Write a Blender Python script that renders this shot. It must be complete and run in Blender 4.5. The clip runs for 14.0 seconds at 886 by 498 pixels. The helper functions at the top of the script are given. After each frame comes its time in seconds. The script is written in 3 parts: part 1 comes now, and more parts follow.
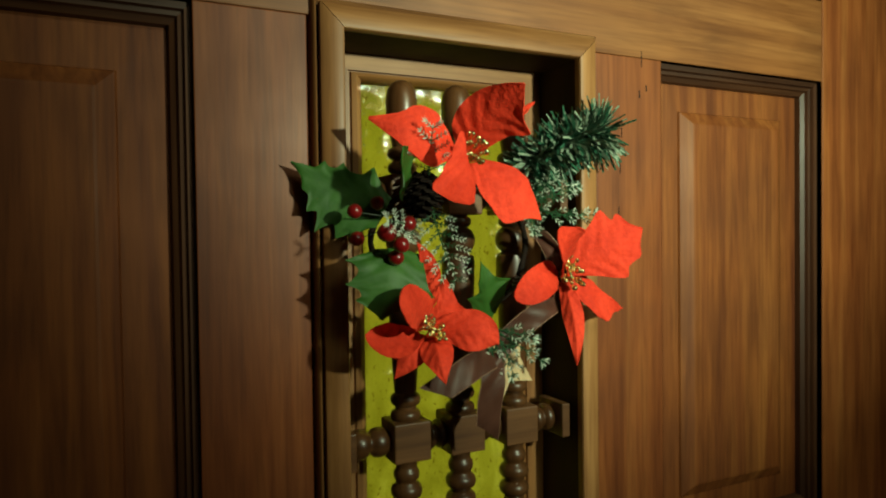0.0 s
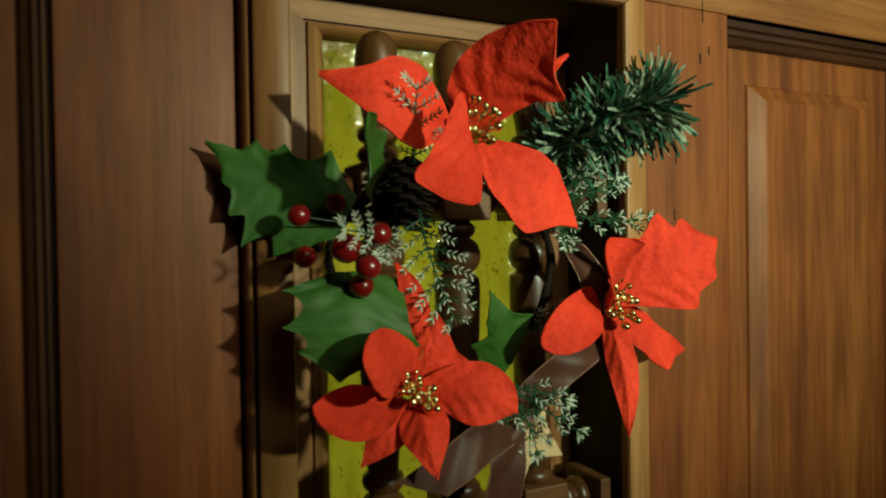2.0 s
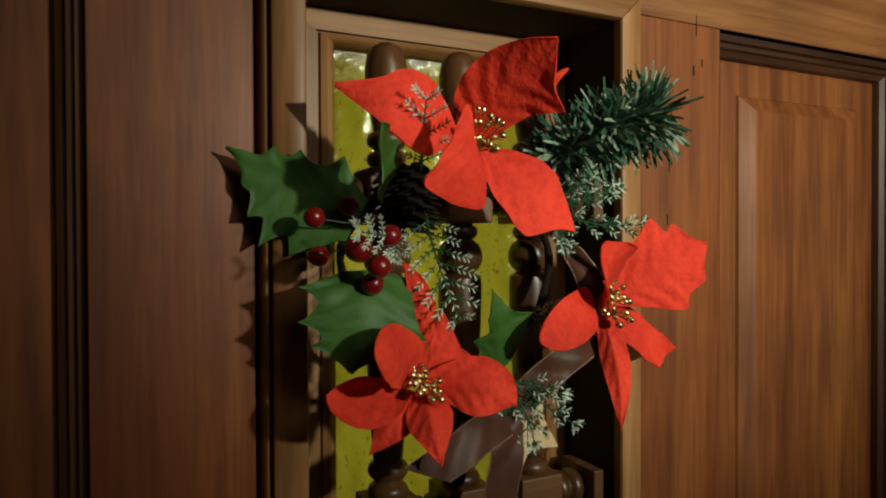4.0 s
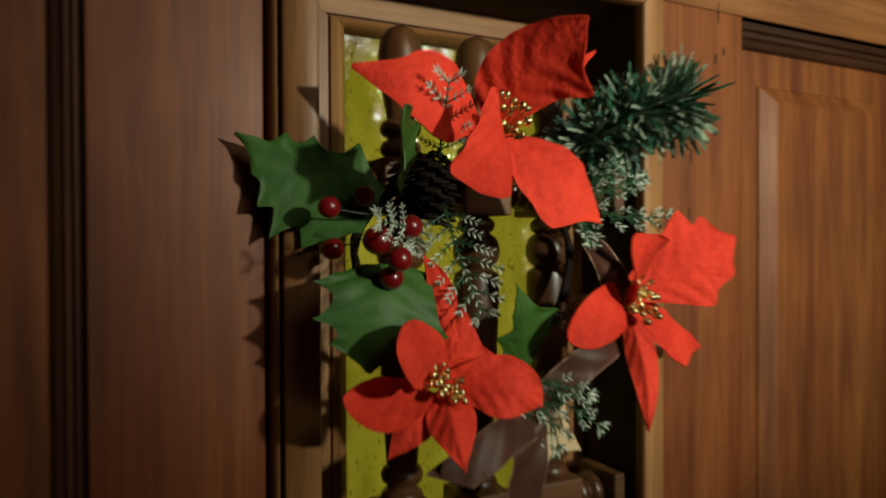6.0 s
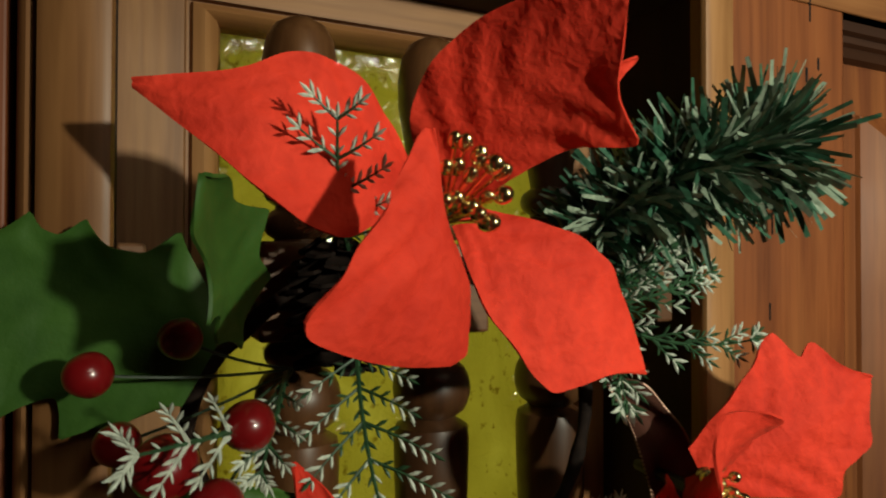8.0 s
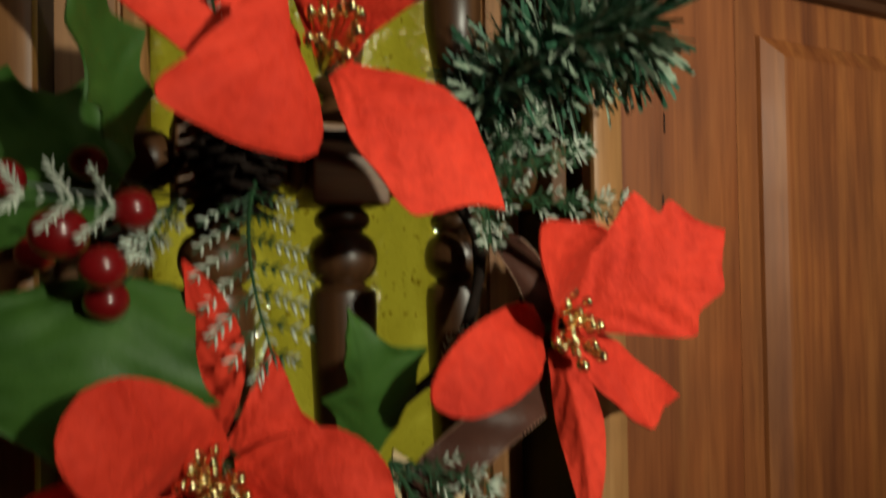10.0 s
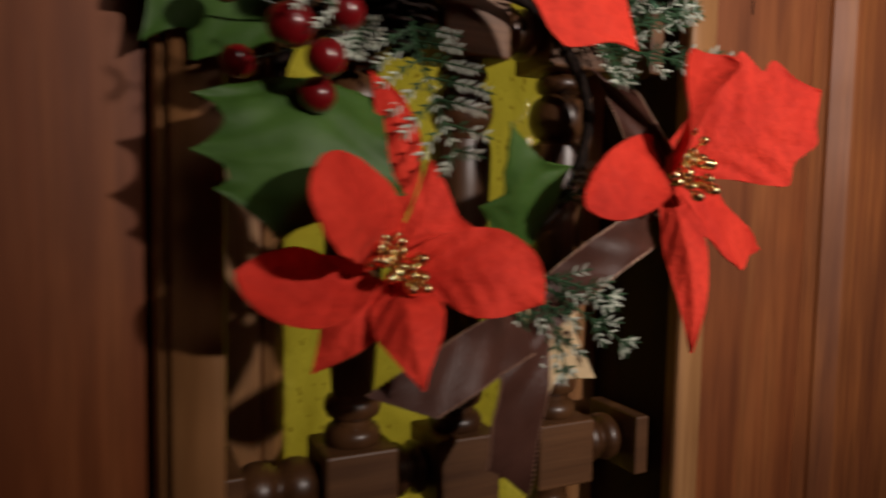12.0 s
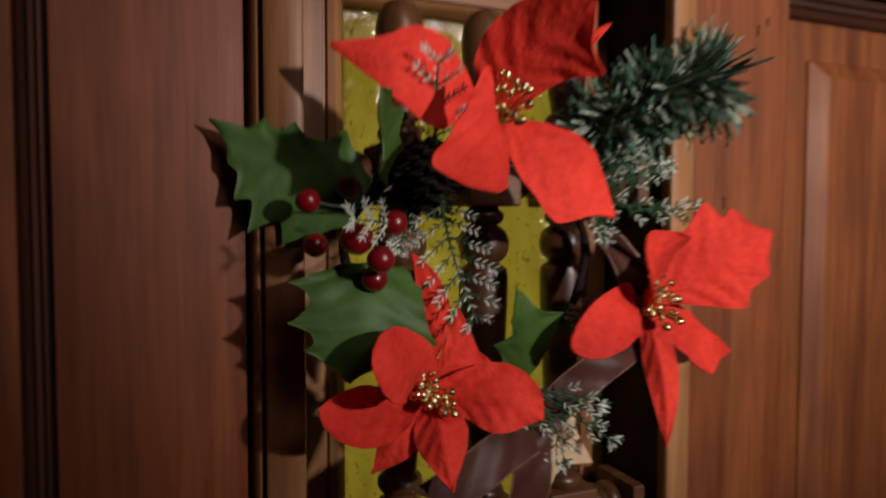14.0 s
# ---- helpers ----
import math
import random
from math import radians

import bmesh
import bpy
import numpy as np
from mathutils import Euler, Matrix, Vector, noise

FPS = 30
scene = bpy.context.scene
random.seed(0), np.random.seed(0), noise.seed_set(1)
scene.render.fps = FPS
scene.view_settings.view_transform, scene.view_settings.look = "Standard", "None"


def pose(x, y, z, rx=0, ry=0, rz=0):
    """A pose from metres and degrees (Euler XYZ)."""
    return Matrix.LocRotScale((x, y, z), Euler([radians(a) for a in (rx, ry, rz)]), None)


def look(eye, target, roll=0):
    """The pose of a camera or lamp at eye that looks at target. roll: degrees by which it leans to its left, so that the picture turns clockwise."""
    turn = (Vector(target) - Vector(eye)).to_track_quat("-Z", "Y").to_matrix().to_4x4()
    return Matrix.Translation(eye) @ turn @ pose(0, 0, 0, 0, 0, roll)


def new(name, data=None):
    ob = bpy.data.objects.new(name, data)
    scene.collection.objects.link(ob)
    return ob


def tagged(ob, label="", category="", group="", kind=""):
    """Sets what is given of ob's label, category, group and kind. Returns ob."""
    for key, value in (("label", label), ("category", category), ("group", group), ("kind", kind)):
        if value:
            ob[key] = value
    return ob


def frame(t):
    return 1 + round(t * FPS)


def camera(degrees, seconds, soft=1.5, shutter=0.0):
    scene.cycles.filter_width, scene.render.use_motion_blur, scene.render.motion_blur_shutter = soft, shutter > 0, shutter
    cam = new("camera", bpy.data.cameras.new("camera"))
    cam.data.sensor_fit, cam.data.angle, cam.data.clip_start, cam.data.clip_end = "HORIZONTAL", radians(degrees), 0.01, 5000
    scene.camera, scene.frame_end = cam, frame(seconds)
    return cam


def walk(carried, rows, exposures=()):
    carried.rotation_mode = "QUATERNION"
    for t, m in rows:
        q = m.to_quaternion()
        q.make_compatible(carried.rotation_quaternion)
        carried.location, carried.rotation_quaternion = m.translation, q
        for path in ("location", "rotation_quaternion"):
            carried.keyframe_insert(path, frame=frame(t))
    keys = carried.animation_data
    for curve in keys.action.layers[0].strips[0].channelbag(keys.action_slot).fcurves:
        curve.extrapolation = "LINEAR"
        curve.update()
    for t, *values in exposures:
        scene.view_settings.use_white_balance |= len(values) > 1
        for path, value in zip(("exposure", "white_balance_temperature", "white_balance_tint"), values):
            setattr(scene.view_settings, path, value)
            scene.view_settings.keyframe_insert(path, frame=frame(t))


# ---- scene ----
cam = camera(66.9, 14.0, 2.0, 0.9)
# seconds, eye, target, roll
PATH = [
    (0, (0.0142, -0.4745, 1.5085), (0.8745, 1.3304, 1.4655), -0.74),
    (0.5, (0.0245, -0.4534, 1.5103), (0.8839, 1.3523, 1.4778), -0.38),
    (1, (0.0398, -0.4307, 1.5128), (0.8843, 1.3821, 1.4879), -0.84),
    (1.5, (0.0572, -0.3814, 1.5146), (0.9063, 1.4292, 1.4817), -0.78),
    (2, (0.0861, -0.3370, 1.5131), (0.9393, 1.4716, 1.4866), -0.87),
    (2.5, (0.0933, -0.3245, 1.5123), (0.9508, 1.4821, 1.4872), -0.44),
    (3, (0.0896, -0.3313, 1.5141), (0.9490, 1.4745, 1.4917), -0.39),
    (5.5, (0.0564, -0.3725, 1.5120), (0.9265, 1.4280, 1.4787), 0.13),
    (6, (0.0693, -0.3307, 1.5096), (0.9504, 1.4646, 1.4866), -0.24),
    (6.5, (0.1076, -0.2536, 1.5440), (0.9780, 1.5471, 1.5398), -0.41),
    (7, (0.1419, -0.1949, 1.5511), (1.0112, 1.6060, 1.5862), -0.29),
    (9.5, (0.1753, -0.2329, 1.5375), (1.0117, 1.5838, 1.5511), 0.23),
    (10, (0.1841, -0.2432, 1.5026), (1.0389, 1.5646, 1.5330), -0.94),
    (10.5, (0.1828, -0.2477, 1.4855), (1.0664, 1.5456, 1.4272), 0.05),
    (11, (0.1885, -0.2608, 1.4863), (1.0219, 1.5534, 1.3680), 0.88),
    (11.5, (0.1715, -0.2515, 1.4720), (1.0500, 1.5401, 1.3375), 0.32),
    (12, (0.1289, -0.2466, 1.4630), (0.9869, 1.5549, 1.3271), 1.10),
    (12.5, (0.1060, -0.2495, 1.4794), (0.9203, 1.5716, 1.3369), 0.68),
    (13, (0.1059, -0.2503, 1.5026), (0.9113, 1.5771, 1.3938), 0.76),
    (13.5, (0.1106, -0.2623, 1.5081), (0.8755, 1.5817, 1.3872), 1.21),
    (14, (0.1040, -0.3147, 1.5184), (0.8536, 1.5371, 1.4243), 0.12),
]
EXPOSURES = [
    (0.0, 0.35, 5720, -40), (1.5, 0.2, 5750, -38), (2.5, -0.05, 5720, -27), (3.0, -0.1, 5560, -14), (5.5, -0.1, 5560, -14),
    (7.0, -0.15, 5720, -12), (11.5, -0.15, 5720, -8), (12.0, -0.2, 5780, 14), (12.5, -0.2, 5560, 20), (14.0, -0.2, 5560, 20),
]
walk(cam, [(t, look(eye, target, roll)) for t, eye, target, roll in PATH], EXPOSURES)

# World: x along the door to the right, y into the door, door face at y = 0, z up.

# ---- light ----
world = bpy.data.worlds.new("world")
world.use_nodes = True
scene.world = world
wbg = world.node_tree.nodes["Background"]
wbg.inputs["Color"].default_value = (0.9, 0.75, 0.6, 1)
wbg.inputs["Strength"].default_value = 0.05


def lamp(name, kind, m, energy, colour, **values):
    data = bpy.data.lights.new(name, kind)
    data.energy, data.color = energy, colour
    if kind == "AREA":
        data.shape, data.size, data.size_y = "RECTANGLE", values["size"], values["size_y"]
    else:
        data.shadow_soft_size = values["size"]
    if kind == "SPOT":
        data.spot_size, data.spot_blend = radians(values["cone"]), 1.0
    ob = new(name, data)
    ob.matrix_world = m
    return ob


# the room's warm spot lamp, and the lit hall behind the yellow pane
lamp("room_spot_lamp", "SPOT", look((0.475, -0.80, 1.68), (0.44, 0.0, 1.66)), 30, (1.0, 0.83, 0.65), size=0.016, cone=68)
# unseen soft fill, added to lift the door's left side and the shadows
lamp("room_ceiling_lamp", "AREA", look((0.5, -1.3, 2.3), (0.5, -1.2, 0)), 5.5, (1.0, 0.80, 0.62), size=0.5, size_y=0.5)
# unseen area lamp added at pane height, standing in for the hall's light
lamp("hall_ceiling_lamp", "AREA", look((0.26, 0.75, 1.62), (0.26, 0.07, 1.45)), 5.8, (1.0, 0.94, 0.80), size=0.6, size_y=0.6)


# ---- materials ----
def material(name):
    mat = bpy.data.materials.new(name)
    mat.use_nodes = True
    return mat, mat.node_tree.nodes, mat.node_tree.links, mat.node_tree.nodes["Principled BSDF"]


def mapped_noise(nodes, links, size, scale, detail=4.0, rough=0.55, warp=0.0):
    tex = nodes.new("ShaderNodeTexCoord")
    mp = nodes.new("ShaderNodeMapping")
    mp.inputs["Scale"].default_value = size
    links.new(tex.outputs["Object"], mp.inputs["Vector"])
    n = nodes.new("ShaderNodeTexNoise")
    n.inputs["Scale"].default_value, n.inputs["Detail"].default_value = scale, detail
    n.inputs["Roughness"].default_value, n.inputs["Distortion"].default_value = rough, warp
    links.new(mp.outputs["Vector"], n.inputs["Vector"])
    return n.outputs["Fac"]


def ramp(nodes, links, fac, *stops):
    r = nodes.new("ShaderNodeValToRGB")
    els = r.color_ramp.elements
    while len(els) < len(stops):
        els.new(0.5)
    for e, (at, colour) in zip(els, stops):
        e.position, e.color = at, (*colour, 1)
    links.new(fac, r.inputs["Fac"])
    return r.outputs["Color"]


def mixed(nodes, links, kind, fac, a, b):
    m = nodes.new("ShaderNodeMix")
    m.data_type, m.blend_type = "RGBA", kind
    for socket, value in ((m.inputs[0], fac), (m.inputs[6], a), (m.inputs[7], b)):
        if isinstance(value, (int, float)):
            socket.default_value = value
        elif isinstance(value, tuple):
            socket.default_value = (*value, 1)
        else:
            links.new(value, socket)
    return m.outputs[2]


def bumped(nodes, links, bsdf, height, strength, distance, below=None):
    b = nodes.new("ShaderNodeBump")
    b.inputs["Strength"].default_value, b.inputs["Distance"].default_value = strength, distance
    links.new(height, b.inputs["Height"])
    if below is not None:
        links.new(below, b.inputs["Normal"])
    links.new(b.outputs["Normal"], bsdf.inputs["Normal"])
    return b.outputs["Normal"]


def wood(name, dark, mid, light, axis="z", rough=0.46, coat=0.06, streak=0.45):
    """Varnished wood with fibres along one axis: broad bands, fine pores, faint blotches."""
    mat, nodes, links, bsdf = material(name)
    size = {"z": (1, 1, 0.045), "x": (0.045, 1, 1), "y": (1, 0.045, 1)}[axis]
    bands = mapped_noise(nodes, links, size, 38, 4, 0.5, 0.9)
    pores = mapped_noise(nodes, links, size, 300, 2, 0.5)
    blotch = mapped_noise(nodes, links, (1, 1, 1), 9, 3, 0.55)
    colour = ramp(nodes, links, bands, (0.28, dark), (0.52, mid), (0.74, light))
    smoke = mapped_noise(nodes, links, tuple(1 if v == 1 else 0.09 for v in size), 75, 5, 0.62, 0.5)
    colour = mixed(nodes, links, "MULTIPLY", streak, colour, ramp(nodes, links, smoke, (0.36, (0.42, 0.34, 0.28)), (0.56, (1, 1, 1))))
    shade = ramp(nodes, links, pores, (0.30, (0.62, 0.55, 0.5)), (0.55, (1, 1, 1)))
    colour = mixed(nodes, links, "MULTIPLY", 0.5, colour, shade)
    tone = ramp(nodes, links, blotch, (0.32, (0.70, 0.64, 0.60)), (0.62, (1.06, 1.02, 1.0)))
    colour = mixed(nodes, links, "MULTIPLY", 0.7, colour, tone)
    info = nodes.new("ShaderNodeObjectInfo")
    vary = ramp(nodes, links, info.outputs["Random"], (0.0, (0.88, 0.86, 0.84)), (1.0, (1.08, 1.06, 1.04)))
    colour = mixed(nodes, links, "MULTIPLY", 1.0, colour, vary)
    links.new(colour, bsdf.inputs["Base Color"])
    r = ramp(nodes, links, blotch, (0.3, (rough + 0.1,) * 3), (0.7, (rough - 0.04,) * 3))
    links.new(r, bsdf.inputs["Roughness"])
    bsdf.inputs["Coat Weight"].default_value, bsdf.inputs["Coat Roughness"].default_value = coat, 0.34
    bsdf.inputs["Specular IOR Level"].default_value = 0.36
    bumped(nodes, links, bsdf, pores, 0.14, 0.0005)
    return mat


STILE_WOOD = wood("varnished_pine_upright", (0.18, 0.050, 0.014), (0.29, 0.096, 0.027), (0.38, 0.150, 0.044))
RAIL_WOOD = wood("varnished_pine_level", (0.18, 0.068, 0.022), (0.29, 0.125, 0.041), (0.38, 0.180, 0.064), "x")
# darker, redder copy of STILE_WOOD: the light's falloff leftward is in its colour
DIM_RED_STILE_WOOD = wood("dim_red_varnished_pine_upright", (0.14, 0.036, 0.011), (0.225, 0.068, 0.020), (0.30, 0.105, 0.032))
CASING_WOOD = wood("pale_pine_upright", (0.18, 0.078, 0.026), (0.33, 0.165, 0.060), (0.44, 0.245, 0.098))
CASING_WOOD_X = wood("pale_pine_level", (0.18, 0.078, 0.026), (0.33, 0.165, 0.060), (0.44, 0.245, 0.098), "x")
PANEL_WOOD = wood("red_stained_panel", (0.13, 0.034, 0.009), (0.225, 0.074, 0.018), (0.31, 0.120, 0.030), "z", 0.56, 0.0, 0.5)
DARK_WOOD = wood("dark_stained_moulding", (0.045, 0.018, 0.009), (0.075, 0.032, 0.015), (0.12, 0.052, 0.024))
DARK_WOOD_X = wood("dark_stained_moulding_level", (0.045, 0.018, 0.009), (0.075, 0.032, 0.015), (0.12, 0.052, 0.024), "x")
# near-black wood: the shade inside the window recess is put into its colour
SHADED_REVEAL_WOOD = wood("shaded_black_brown_reveal", (0.016, 0.007, 0.004), (0.026, 0.012, 0.006), (0.040, 0.018, 0.009), "z", 0.8, 0.0)
TURNED_WOOD = wood("turned_walnut", (0.052, 0.023, 0.009), (0.100, 0.046, 0.017), (0.16, 0.078, 0.031), "z", 0.34, 0.35)
BLOCK_WOOD = wood("turned_walnut_block", (0.085, 0.038, 0.015), (0.155, 0.074, 0.029), (0.23, 0.118, 0.048), "x", 0.5, 0.05)
TURNED_WOOD_X = wood("turned_walnut_level", (0.052, 0.023, 0.009), (0.100, 0.046, 0.017), (0.16, 0.078, 0.031), "x", 0.34, 0.35)


def plaster(name, colour):
    mat, nodes, links, bsdf = material(name)
    fine = mapped_noise(nodes, links, (1, 1, 1), 140, 4)
    broad = mapped_noise(nodes, links, (1, 1, 1), 3, 4)
    c = ramp(nodes, links, broad, (0.3, tuple(0.86 * v for v in colour)), (0.7, colour))
    links.new(c, bsdf.inputs["Base Color"])
    bsdf.inputs["Roughness"].default_value = 0.85
    bumped(nodes, links, bsdf, fine, 0.2, 0.002)
    return mat


PLASTER = plaster("cream_plaster", (0.42, 0.30, 0.20))
FLOOR_MAT = plaster("brown_floor", (0.16, 0.08, 0.04))


def velvet(name, deep, bright):
    """Crinkled red cloth of a poinsettia petal, a little translucent."""
    mat, nodes, links, bsdf = material(name)
    weave = mapped_noise(nodes, links, (1, 1, 1), 1500, 2)
    crinkle = mapped_noise(nodes, links, (1, 1, 1), 300, 1.5, 0.45, 0.3)
    broad = mapped_noise(nodes, links, (1, 1, 1), 45, 3)
    c = ramp(nodes, links, broad, (0.3, deep), (0.7, bright))
    c = mixed(nodes, links, "MULTIPLY", 0.5, c, ramp(nodes, links, crinkle, (0.35, (0.80, 0.7, 0.7)), (0.6, (1, 1, 1))))
    links.new(c, bsdf.inputs["Base Color"])
    bsdf.inputs["Roughness"].default_value = 0.75
    bsdf.inputs["Specular IOR Level"].default_value = 0.2
    bsdf.inputs["Sheen Weight"].default_value = 0.1
    bsdf.inputs["Sheen Roughness"].default_value = 0.5
    bsdf.inputs["Sheen Tint"].default_value = (1.0, 0.25, 0.15, 1)
    first = bumped(nodes, links, bsdf, crinkle, 0.5, 0.0014)
    bumped(nodes, links, bsdf, weave, 0.2, 0.0005, first)
    return mat


PETAL_RED = velvet("red_velvet_cloth", (0.60, 0.030, 0.014), (0.84, 0.056, 0.026))


def leaf_cloth(name, deep, bright):
    mat, nodes, links, bsdf = material(name)
    broad = mapped_noise(nodes, links, (1, 1, 1), 60, 3)
    fine = mapped_noise(nodes, links, (1, 1, 1), 900, 2)
    c = ramp(nodes, links, broad, (0.3, deep), (0.7, bright))
    links.new(c, bsdf.inputs["Base Color"])
    bsdf.inputs["Roughness"].default_value = 0.55
    bsdf.inputs["Specular IOR Level"].default_value = 0.35
    first = bumped(nodes, links, bsdf, broad, 0.25, 0.002)
    bumped(nodes, links, bsdf, fine, 0.2, 0.0004, first)
    return mat


HOLLY_GREEN = leaf_cloth("holly_leaf_cloth", (0.034, 0.084, 0.011), (0.064, 0.140, 0.021))


def plain(name, colour, rough, metal=0.0, spread=0.25, scale=120, coat=0.0, relief=0.0):
    mat, nodes, links, bsdf = material(name)
    n = mapped_noise(nodes, links, (1, 1, 1), scale, 3)
    c = ramp(nodes, links, n, (0.3, tuple(v * (1 - spread) for v in colour)), (0.7, tuple(min(1, v * (1 + spread)) for v in colour)))
    links.new(c, bsdf.inputs["Base Color"])
    bsdf.inputs["Roughness"].default_value, bsdf.inputs["Metallic"].default_value = rough, metal
    bsdf.inputs["Coat Weight"].default_value, bsdf.inputs["Coat Roughness"].default_value = coat, 0.08
    if relief:
        bumped(nodes, links, bsdf, n, 0.5, relief)
    return mat


BERRY_RED = plain("glossy_berry_red", (0.17, 0.004, 0.006), 0.28, 0, 0.2, 150, 0.6)
STEM_GREEN = plain("dark_green_stem", (0.018, 0.035, 0.014), 0.5)
FROND_GREEN = plain("dark_green_frond", (0.030, 0.075, 0.030), 0.5, 0, 0.35, 300)
FROST = plain("frosted_tip", (0.56, 0.60, 0.50), 0.6, 0, 0.3, 400)
NEEDLE = plain("tinsel_needle_green", (0.045, 0.115, 0.065), 0.36, 0, 0.5, 260)
NEEDLE_PALE = plain("tinsel_needle_pale", (0.27, 0.33, 0.24), 0.35, 0, 0.4, 260)
GOLD = plain("gold_stamen", (0.88, 0.70, 0.36), 0.2, 1.0, 0.15, 500, 0.4)
TWIG = plain("dark_twig", (0.013, 0.008, 0.006), 0.85, 0, 0.4, 200, 0, 0.001)
PAPER = plain("cream_card", (0.62, 0.46, 0.26), 0.8, 0, 0.08, 200)
INK = plain("brown_ink", (0.16, 0.09, 0.05), 0.8)
TWIG.node_tree.nodes["Principled BSDF"].inputs["Specular IOR Level"].default_value = 0.12
GAP = plain("dark_gap", (0.010, 0.006, 0.004), 0.9)


def satin(name):
    mat, nodes, links, bsdf = material(name)
    thread = mapped_noise(nodes, links, (1, 1, 0.5), 2600, 1)
    broad = mapped_noise(nodes, links, (1, 1, 1), 50, 2)
    c = ramp(nodes, links, broad, (0.3, (0.055, 0.022, 0.015)), (0.7, (0.095, 0.040, 0.028)))
    links.new(c, bsdf.inputs["Base Color"])
    bsdf.inputs["Roughness"].default_value = 0.36
    bsdf.inputs["Specular IOR Level"].default_value = 0.2
    bsdf.inputs["Sheen Weight"].default_value = 0.06
    bsdf.inputs["Sheen Tint"].default_value = (0.8, 0.5, 0.4, 1)
    bumped(nodes, links, bsdf, thread, 0.45, 0.0004)
    return mat


SATIN = satin("brown_satin")
PICOT = plain("bronze_thread", (0.30, 0.17, 0.11), 0.35, 0.3, 0.3, 900)


def yellow_glass(name):
    """Hammered yellow pane that lets the hall's light through."""
    mat, nodes, links, bsdf = material(name)
    lumps = mapped_noise(nodes, links, (1, 1, 1), 95, 3, 0.5, 0.6)
    cloud = mapped_noise(nodes, links, (1, 1, 0.6), 30, 4, 0.6, 0.8)
    specks = mapped_noise(nodes, links, (1, 1, 0.8), 260, 2, 0.5)
    c = ramp(nodes, links, cloud, (0.30, (0.45, 0.39, 0.085)), (0.55, (0.57, 0.50, 0.125)), (0.75, (0.72, 0.65, 0.22)))
    c = mixed(nodes, links, "MULTIPLY", 0.75, c, ramp(nodes, links, specks, (0.26, (0.35, 0.25, 0.08)), (0.36, (1, 1, 1))))
    tr = nodes.new("ShaderNodeBsdfTranslucent")
    links.new(c, tr.inputs["Color"])
    gl = nodes.new("ShaderNodeBsdfGlossy")
    gl.inputs["Roughness"].default_value = 0.12
    mix = nodes.new("ShaderNodeMixShader")
    mix.inputs[0].default_value = 0.07
    b = nodes.new("ShaderNodeBump")
    b.inputs["Strength"].default_value, b.inputs["Distance"].default_value = 0.8, 0.004
    links.new(lumps, b.inputs["Height"])
    links.new(b.outputs["Normal"], gl.inputs["Normal"])
    links.new(b.outputs["Normal"], tr.inputs["Normal"])
    links.new(tr.outputs[0], mix.inputs[1])
    links.new(gl.outputs[0], mix.inputs[2])
    links.new(mix.outputs[0], nodes["Material Output"].inputs["Surface"])
    nodes.remove(bsdf)
    return mat


GLASS = yellow_glass("hammered_yellow_glass")


# ---- builders ----
def thing(name, at, label, category, group="", kind=""):
    ob = new(name)
    ob.location, ob.empty_display_size = at, 0.02
    return tagged(ob, label, category, group, kind)


def part(name, bm, mats, parent=None, label="", smooth=False, angle=35):
    """Links a bmesh in world places as one mesh object, under a thing or a part if one is given."""
    me = bpy.data.meshes.new(name)
    for f in bm.faces:
        f.smooth = smooth
    bmesh.ops.recalc_face_normals(bm, faces=bm.faces)
    if smooth:
        for e in bm.edges:
            if len(e.link_faces) == 2 and e.calc_face_angle(0) > radians(angle):
                e.smooth = False
    bm.to_mesh(me)
    bm.free()
    for m in mats if isinstance(mats, (list, tuple)) else [mats]:
        me.materials.append(m)
    ob = new(name, me)
    if parent is not None:
        ob.parent = parent
        ob.matrix_parent_inverse = Matrix.Translation(-parent.location)
    return tagged(ob, label)


def box(x0, x1, y0, y1, z0, z1, bevel=0.0015, bm=None, segments=2):
    one = bmesh.new()
    bmesh.ops.create_cube(one, size=1)
    for v in one.verts:
        v.co = Vector(((x0 + x1) / 2 + v.co.x * (x1 - x0), (y0 + y1) / 2 + v.co.y * (y1 - y0), (z0 + z1) / 2 + v.co.z * (z1 - z0)))
    if bevel:
        bmesh.ops.bevel(one, geom=one.edges[:], offset=bevel, segments=segments, affect="EDGES", profile=0.5)
    return join(bm, one)


def join(bm, other):
    if bm is None:
        return other
    me = bpy.data.meshes.new("joined")
    other.to_mesh(me)
    other.free()
    bm.from_mesh(me)
    bpy.data.meshes.remove(me)
    return bm


def lathe(profile, axis, centre, turns=28, bm=None):
    """Turned solid: rows of (place along the axis, radius), about a level or upright axis through centre."""
    one = bmesh.new()
    rings = []
    for s, r in profile:
        ring = []
        for i in range(turns):
            a = 2 * math.pi * i / turns
            if axis == "z":
                co = (centre[0] + r * math.cos(a), centre[1] + r * math.sin(a), s)
            else:
                co = (s, centre[0] + r * math.cos(a), centre[1] + r * math.sin(a))
            ring.append(one.verts.new(co))
        rings.append(ring)
    for a, b in zip(rings, rings[1:]):
        for i in range(turns):
            one.faces.new((a[i], a[(i + 1) % turns], b[(i + 1) % turns], b[i]))
    one.faces.new(rings[0])
    one.faces.new(rings[-1])
    return join(bm, one)


def bead(s0, s1, r, low, n=7):
    """Profile rows of a rounded bead from s0 to s1, of radius r, with the waist low at its ends."""
    return [(s0 + (s1 - s0) * k / (n - 1), low + (r - low) * math.sin(math.pi * k / (n - 1)) ** 0.55) for k in range(n)]


